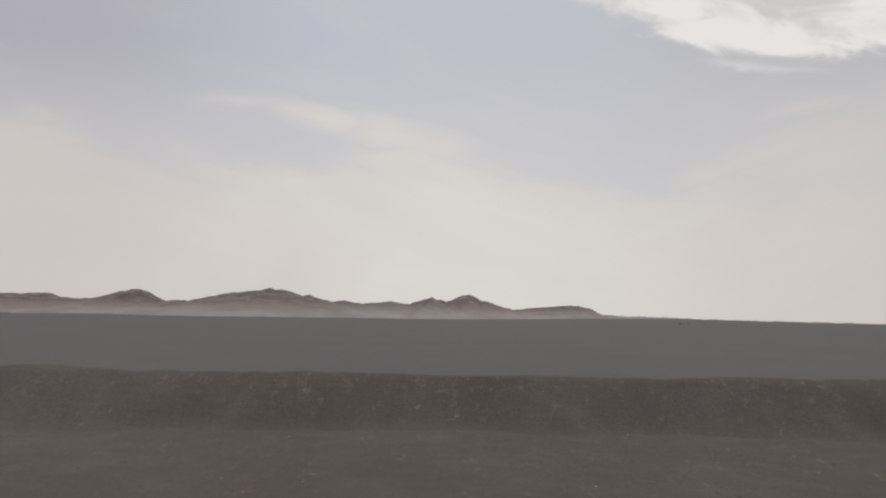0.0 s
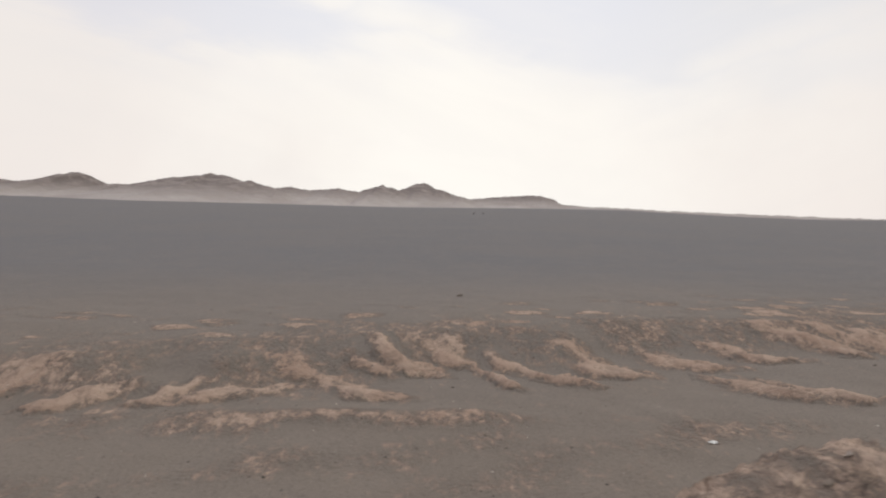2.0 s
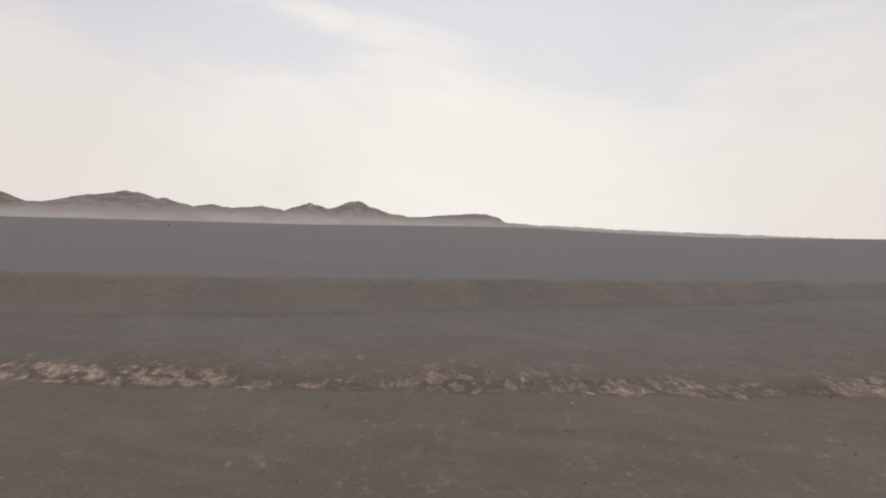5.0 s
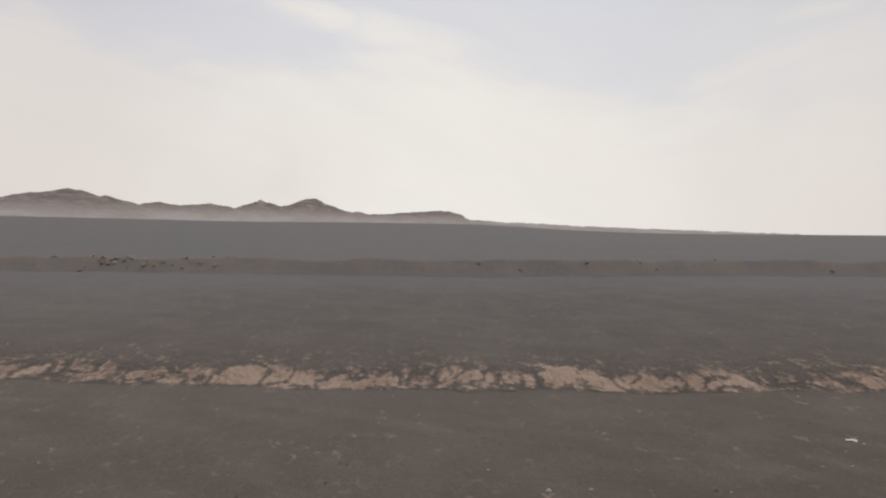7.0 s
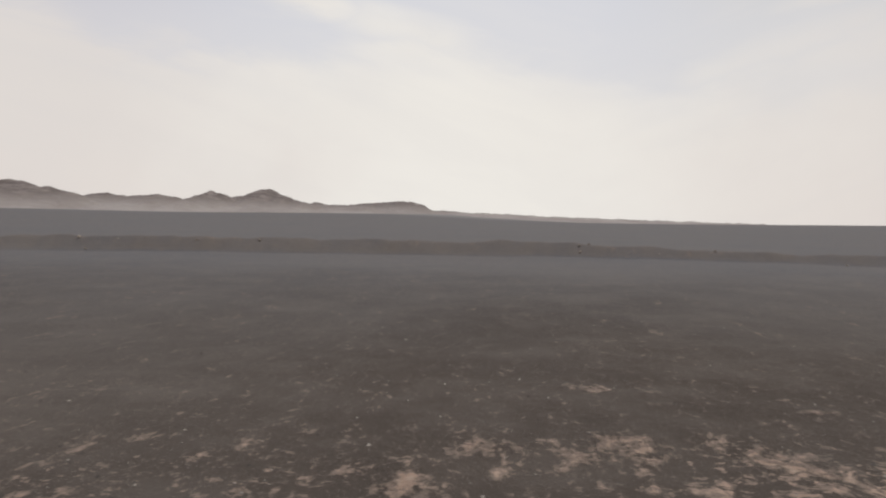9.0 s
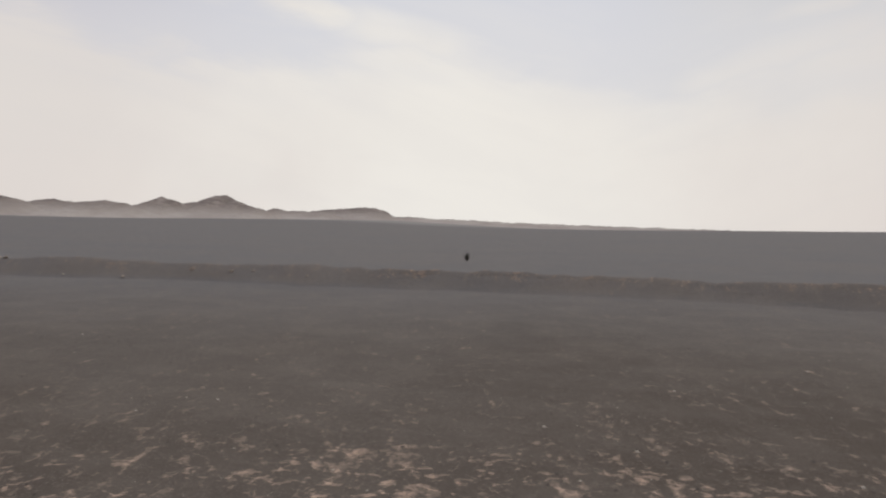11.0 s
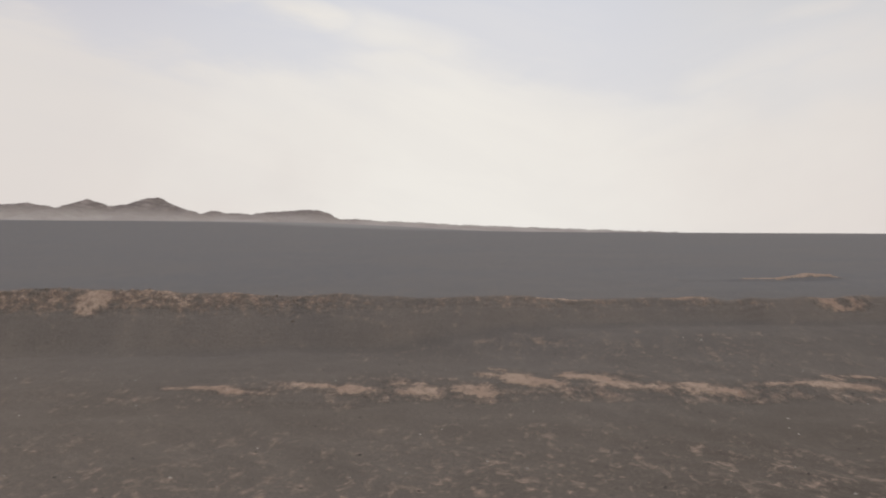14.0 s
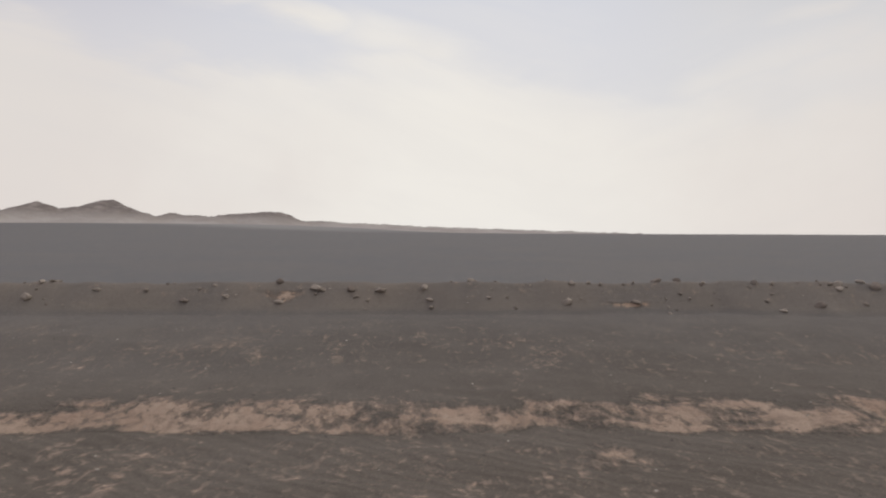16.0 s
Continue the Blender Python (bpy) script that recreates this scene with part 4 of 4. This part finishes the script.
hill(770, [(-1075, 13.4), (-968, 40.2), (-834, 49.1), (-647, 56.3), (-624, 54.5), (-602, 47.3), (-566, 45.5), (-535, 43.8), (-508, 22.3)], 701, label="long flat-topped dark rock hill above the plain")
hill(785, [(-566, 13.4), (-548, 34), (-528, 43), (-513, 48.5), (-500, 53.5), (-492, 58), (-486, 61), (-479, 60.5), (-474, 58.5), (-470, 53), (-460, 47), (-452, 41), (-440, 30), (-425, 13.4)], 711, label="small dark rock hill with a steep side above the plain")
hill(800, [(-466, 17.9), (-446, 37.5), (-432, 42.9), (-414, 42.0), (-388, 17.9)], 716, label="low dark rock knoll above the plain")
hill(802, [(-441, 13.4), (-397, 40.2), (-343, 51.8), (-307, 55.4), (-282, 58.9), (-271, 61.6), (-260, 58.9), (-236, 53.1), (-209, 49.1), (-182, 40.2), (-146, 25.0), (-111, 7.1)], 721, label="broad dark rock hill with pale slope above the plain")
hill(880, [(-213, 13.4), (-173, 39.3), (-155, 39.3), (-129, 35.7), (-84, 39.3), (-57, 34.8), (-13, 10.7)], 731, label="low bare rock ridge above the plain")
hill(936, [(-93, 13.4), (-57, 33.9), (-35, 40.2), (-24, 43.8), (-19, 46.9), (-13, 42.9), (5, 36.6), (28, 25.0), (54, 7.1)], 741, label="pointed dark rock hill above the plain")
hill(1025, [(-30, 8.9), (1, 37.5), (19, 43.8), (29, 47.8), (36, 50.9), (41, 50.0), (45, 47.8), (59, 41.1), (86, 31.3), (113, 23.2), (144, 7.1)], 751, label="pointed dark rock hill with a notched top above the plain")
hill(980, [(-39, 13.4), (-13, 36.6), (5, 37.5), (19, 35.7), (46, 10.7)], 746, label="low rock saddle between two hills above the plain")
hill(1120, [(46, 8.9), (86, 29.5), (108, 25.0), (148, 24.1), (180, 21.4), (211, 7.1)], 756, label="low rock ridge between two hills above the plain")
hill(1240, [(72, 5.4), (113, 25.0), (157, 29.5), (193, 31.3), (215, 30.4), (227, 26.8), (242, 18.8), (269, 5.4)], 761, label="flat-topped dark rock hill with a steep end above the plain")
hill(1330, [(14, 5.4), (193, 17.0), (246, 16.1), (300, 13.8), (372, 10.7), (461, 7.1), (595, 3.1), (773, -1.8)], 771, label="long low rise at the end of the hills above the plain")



# ---- things on the ground ----
bpy.context.view_layer.update()
GRAPH = bpy.context.evaluated_depsgraph_get()
dice = random.Random(7)


def resting(x, y):
    """The height of the earth under a place."""
    hit, spot, *_ = scene.ray_cast(GRAPH, (x, y, 60), (0, 0, -1))
    return spot.z if hit else 0.0


def stone_mesh(name, seed, rings=2, flat=0.6):
    """A broken angular stone about one metre long."""
    r = random.Random(seed)
    bm = bmesh.new()
    bmesh.ops.create_icosphere(bm, subdivisions=rings, radius=0.5)
    cuts = [(Vector((r.uniform(-1, 1), r.uniform(-1, 1), r.uniform(-0.8, 1))).normalized(), r.uniform(0.16, 0.36)) for _ in range(9)]
    for v in bm.verts:
        for way, reach in cuts:
            over = v.co.dot(way) - reach
            if over > 0:
                v.co -= way * over * 0.97
        v.co += noise.noise_vector(v.co * 4 + Vector((seed, 0, 0))) * 0.02
        v.co.y *= 0.78
        v.co.z *= flat
    mesh = bpy.data.meshes.new(name)
    bm.to_mesh(mesh)
    bm.free()
    return mesh


def shapes(name, mat, seed, count=5, flat=0.6):
    out = []
    for k in range(count):
        mesh = stone_mesh(name, seed + k, 2, flat * (0.8 + 0.1 * k))
        mesh.materials.append(mat)
        out.append(mesh)
    return out


BROWN, TAN, WHITE = shapes("stone", STONE, 11, flat=0.5), shapes("clod", CLOD, 31), shapes("pale_stone", PALE, 51, flat=0.5)


def lay(kind, meshes, x, y, size, label="", category="stone", group="", parent=None, sink=0.12):
    ob = new(kind, dice.choice(meshes))
    z = resting(x, y)
    ob.matrix_world = pose(x, y, z + size * (0.25 - sink), dice.uniform(-14, 14), dice.uniform(-14, 14), dice.uniform(0, 360)) @ Matrix.Diagonal((size, size, size, 1))
    if parent:
        ob.parent = parent
        return ob
    return tagged(ob, label, category, group)


def line_at(points, x):
    xs, ys, _ = zip(*points)
    return float(np.interp(x, xs, ys))


BERMS = [ob for ob in scene.objects if ob.name.startswith("earth_berm")]

# clods that belong to the cloddy tips of the berms
for parent, crest, lo, hi, count in ((BERMS[0], CREST_A, 36, 60, 260), (BERMS[1], CREST_B, 71.8, 100, 260), (BERMS[2], CREST_C, 448, 467, 110), (BERMS[3], CREST_D, 488, 500, 40)):
    for _ in range(count):
        x = dice.uniform(lo, hi)
        y = line_at(crest, x) + dice.triangular(-1.3, 0.7, -0.25)
        lay("clod", TAN if dice.random() < 0.75 else BROWN, x, y, dice.uniform(0.03, 0.12) * (1 + 0.3 * (y > 8)), parent=parent, sink=0.16)

RIBS = [ob for ob in scene.objects if ob.name.startswith("earth_spur")]
for rib, (ax, ay, bx, by) in zip(RIBS, ((483.6, 12.0, 486.4, 12.1), (482.6, 11.3, 485.6, 10.6), (483.4, 8.9, 485.6, 8.9))):
    for _ in range(26):
        f = dice.random()
        lay("clod", TAN if dice.random() < 0.6 else BROWN, ax + f * (bx - ax), ay + f * (by - ay) + dice.triangular(-0.5, 0.3, -0.1), dice.uniform(0.03, 0.1), parent=rib, sink=0.16)

# stones tipped on the last berm, some as big as a bucket
for _ in range(260):
    x = dice.uniform(560, 606) if dice.random() < 0.9 else dice.uniform(522, 560)
    y = line_at(CREST_D, x) + dice.triangular(-1.5, 0.3, -0.3)
    lay("stone", BROWN, x, y, dice.choice((0.08, 0.1, 0.12, 0.15, 0.18, 0.24, 0.32, 0.46)) * dice.uniform(0.8, 1.2) * (1 if x > 560 else 0.5), "angular brown stone lying on the earth berm", "stone", "stones on the berm")
# stones on the far berm
for _ in range(90):
    x = dice.gauss(236, 2.5) if dice.random() < 0.3 else dice.uniform(218, 390)
    lay("stone", TAN if x < 250 else BROWN, x, line_at(CREST_C, x) + dice.triangular(-1.3, 0.3, -0.3), dice.uniform(0.14, 0.42), "angular brown stone lying on the far berm", "stone", "stones on the far berm")
# light rubble on the berm's face
for _ in range(230):
    x = dice.gauss(141, 3.4)
    lay("pale_stone", WHITE if dice.random() < 0.8 else TAN, x, line_at(CREST_B, x) - dice.triangular(0.4, 2.8, 1.9), 0.045 + 0.11 * dice.random() ** 2, "small pale stone on the dark berm slope", "stone", "rubble on the slope")
for _ in range(26):
    x = dice.gauss(137.1, 0.5)
    lay("stone", TAN if dice.random() < 0.4 else BROWN, x, line_at(CREST_B, x) - dice.uniform(-0.1, 0.6), dice.uniform(0.1, 0.28), "angular stone in a loose heap on the berm", "stone", "stone heap on the berm")
# stones at the foot of the spur
for _ in range(16):
    lay("pale_stone", WHITE if dice.random() < 0.5 else TAN, dice.gauss(486.1, 0.3), dice.gauss(7.2, 0.6), dice.uniform(0.08, 0.2), "pale angular stone at the foot of the spur", "stone", "stones at the spur")
lay("stone", BROWN, 487.03, 11.4, 0.2, "dark stone lying on the gravel spur", "stone")
for x, y, s in ((282.2, 9.9, 0.3), (282.55, 9.85, 0.24), (282.0, 9.7, 0.14), (253.4, 8.2, 0.11), (254.0, 8.3, 0.09)):
    lay("pale_stone", WHITE, x, y, s, "pale stone lying on dark gravel", "stone", "pale stones by the track")
for x, y, s in ((281.3, 9.5, 0.2), (72.6, 19.7, 0.3), (112.5, 12.0, 0.2), (555.5, 17.2, 0.24)):
    lay("stone", BROWN, x, y, s, "dark stone lying alone on the gravel", "stone", "single dark stones")


def scrap(x, y, size):
    """A crumpled flat piece of white plastic."""
    bm = bmesh.new()
    bmesh.ops.create_grid(bm, x_segments=6, y_segments=4, size=0.5)
    for v in bm.verts:
        v.co.y *= 0.55
        v.co.z = 0.16 * noise.noise(v.co * 3 + Vector((x, y, 0))) + 0.1
        v.co.x += 0.1 * noise.noise(v.co * 5)
    top = bmesh.ops.extrude_face_region(bm, geom=bm.faces[:])
    for v in top["geom"]:
        if isinstance(v, bmesh.types.BMVert):
            v.co.z += 0.03
    bmesh.ops.recalc_face_normals(bm, faces=bm.faces[:])
    mesh = bpy.data.meshes.new("plastic_scrap")
    bm.to_mesh(mesh)
    bm.free()
    mesh.materials.append(SCRAP)
    ob = new("plastic_scrap", mesh)
    ob.matrix_world = pose(x, y, resting(x, y), 0, 0, dice.uniform(0, 360)) @ Matrix.Diagonal((size, size, size, 1))
    return tagged(ob, "crumpled white plastic scrap lying on the gravel", "litter", "litter by the track")


for x, y, s in ((75.9, 8.86, 0.14), (258.8, 10.4, 0.16), (122.2, 7.6, 0.1), (20.6, 12.9, 0.09), (305.0, 6.4, 0.09)):
    scrap(x, y, s)


def shrub(x, y, width, tall, mat, label, seed):
    """A dry desert shrub: short woody stems and a ball of fine bent twigs."""
    r = random.Random(seed)
    root = new("dry_shrub")
    root.location = (x, y, resting(x, y) - 0.02)
    for kind, count, thick in (("woody_base", 9, 0.012), ("crown", 230, 0.0024)):
        curve = bpy.data.curves.new(kind, "CURVE")
        curve.dimensions, curve.bevel_depth, curve.bevel_resolution = "3D", thick * (1 + width), 0
        for _ in range(count):
            line = curve.splines.new("POLY")
            turn, lean, reach = r.uniform(0, 6.283), r.uniform(0.1, 1.0), r.uniform(0.5, 1.0) * (0.6 if kind == "woody_base" else 1)
            line.points.add(4)
            for k, q in enumerate(line.points):
                f = k / 4
                out = width / 2 * lean * reach * f**0.8
                q.co = (math.cos(turn + f * 0.6) * out + r.uniform(-1, 1) * 0.03 * f, math.sin(turn + f * 0.6) * out + r.uniform(-1, 1) * 0.03 * f, tall * reach * (1.15 - 0.5 * lean) * f * (1 - 0.15 * f), 1)
                q.radius = 1 - 0.75 * f
        holder = bpy.data.objects.new(kind, curve)
        scene.collection.objects.link(holder)
        bpy.context.view_layer.update()
        mesh = bpy.data.meshes.new_from_object(holder.evaluated_get(bpy.context.evaluated_depsgraph_get()))
        bpy.data.objects.remove(holder)
        mesh.materials.append(mat)
        part_ob = new(kind, mesh)
        part_ob.parent = root
    return tagged(root, label, "shrub", "dry shrubs")


PALE_SHRUB, DARK_SHRUB = "pale dry twiggy shrub rooted in gravel", "dark leafless shrub standing on the plain"
for k, (x, y, w, h, dark) in enumerate(((460.85, 11.35, 1.0, 0.62, 0), (468.35, 11.15, 0.85, 0.45, 0), (465.6, 7.6, 0.6, 0.5, 0), (398, 50, 0.9, 0.9, 1), (83, 224, 1.3, 0.8, 1), (86.5, 226, 0.9, 0.6, 1))):
    shrub(x, y, w, h, DARKTWIG if dark else TWIG, DARK_SHRUB if dark else PALE_SHRUB, 900 + k)


def pebbles(count):
    """Loose small stones strewn over the strip by the track, as one mesh."""
    g = np.random.default_rng(5)
    x, y = g.uniform(-14, 596, count), 5.6 + 11 * g.random(count) ** 1.6
    size = 0.007 + 0.028 * g.random(count) ** 5
    z = ground_z(x, y)
    corner = np.array([(1, 0, 0), (0.2, 0.9, 0), (-0.9, 0.4, 0), (-0.5, -0.8, 0), (0.5, -0.7, 0), (0.05, 0.05, 0.75)])
    turn = g.uniform(0, 6.283, count)
    c, s = np.cos(turn)[:, None], np.sin(turn)[:, None]
    jit = corner[None] * g.uniform(0.7, 1.3, (count, 6, 1))
    P = np.stack([c * jit[..., 0] - s * jit[..., 1], s * jit[..., 0] + c * jit[..., 1], jit[..., 2] - 0.1], -1) * size[:, None, None] + np.stack([x, y, z], -1)[:, None]
    tri = np.array([(0, 1, 5), (1, 2, 5), (2, 3, 5), (3, 4, 5), (4, 0, 5)])
    faces = (tri[None] + 6 * np.arange(count)[:, None, None]).reshape(-1, 3)
    mesh = bpy.data.meshes.new("pebbles")
    mesh.from_pydata(P.reshape(-1, 3).tolist(), [], faces.tolist())
    m, tree, shader = material("pebble", 0.85)
    own = node(tree, "ShaderNodeNewGeometry").outputs["Random Per Island"]
    tree.links.new(mix(tree, ramp(tree, own, 0.55, 0.95), (0.10, 0.088, 0.078), (0.42, 0.38, 0.33)), shader.inputs["Base Color"])
    mesh.materials.append(m)
    return tagged(new("pebbles", mesh), "loose dark and pale pebbles strewn on the gravel", "pebbles", kind="stuff")


pebbles(45000)
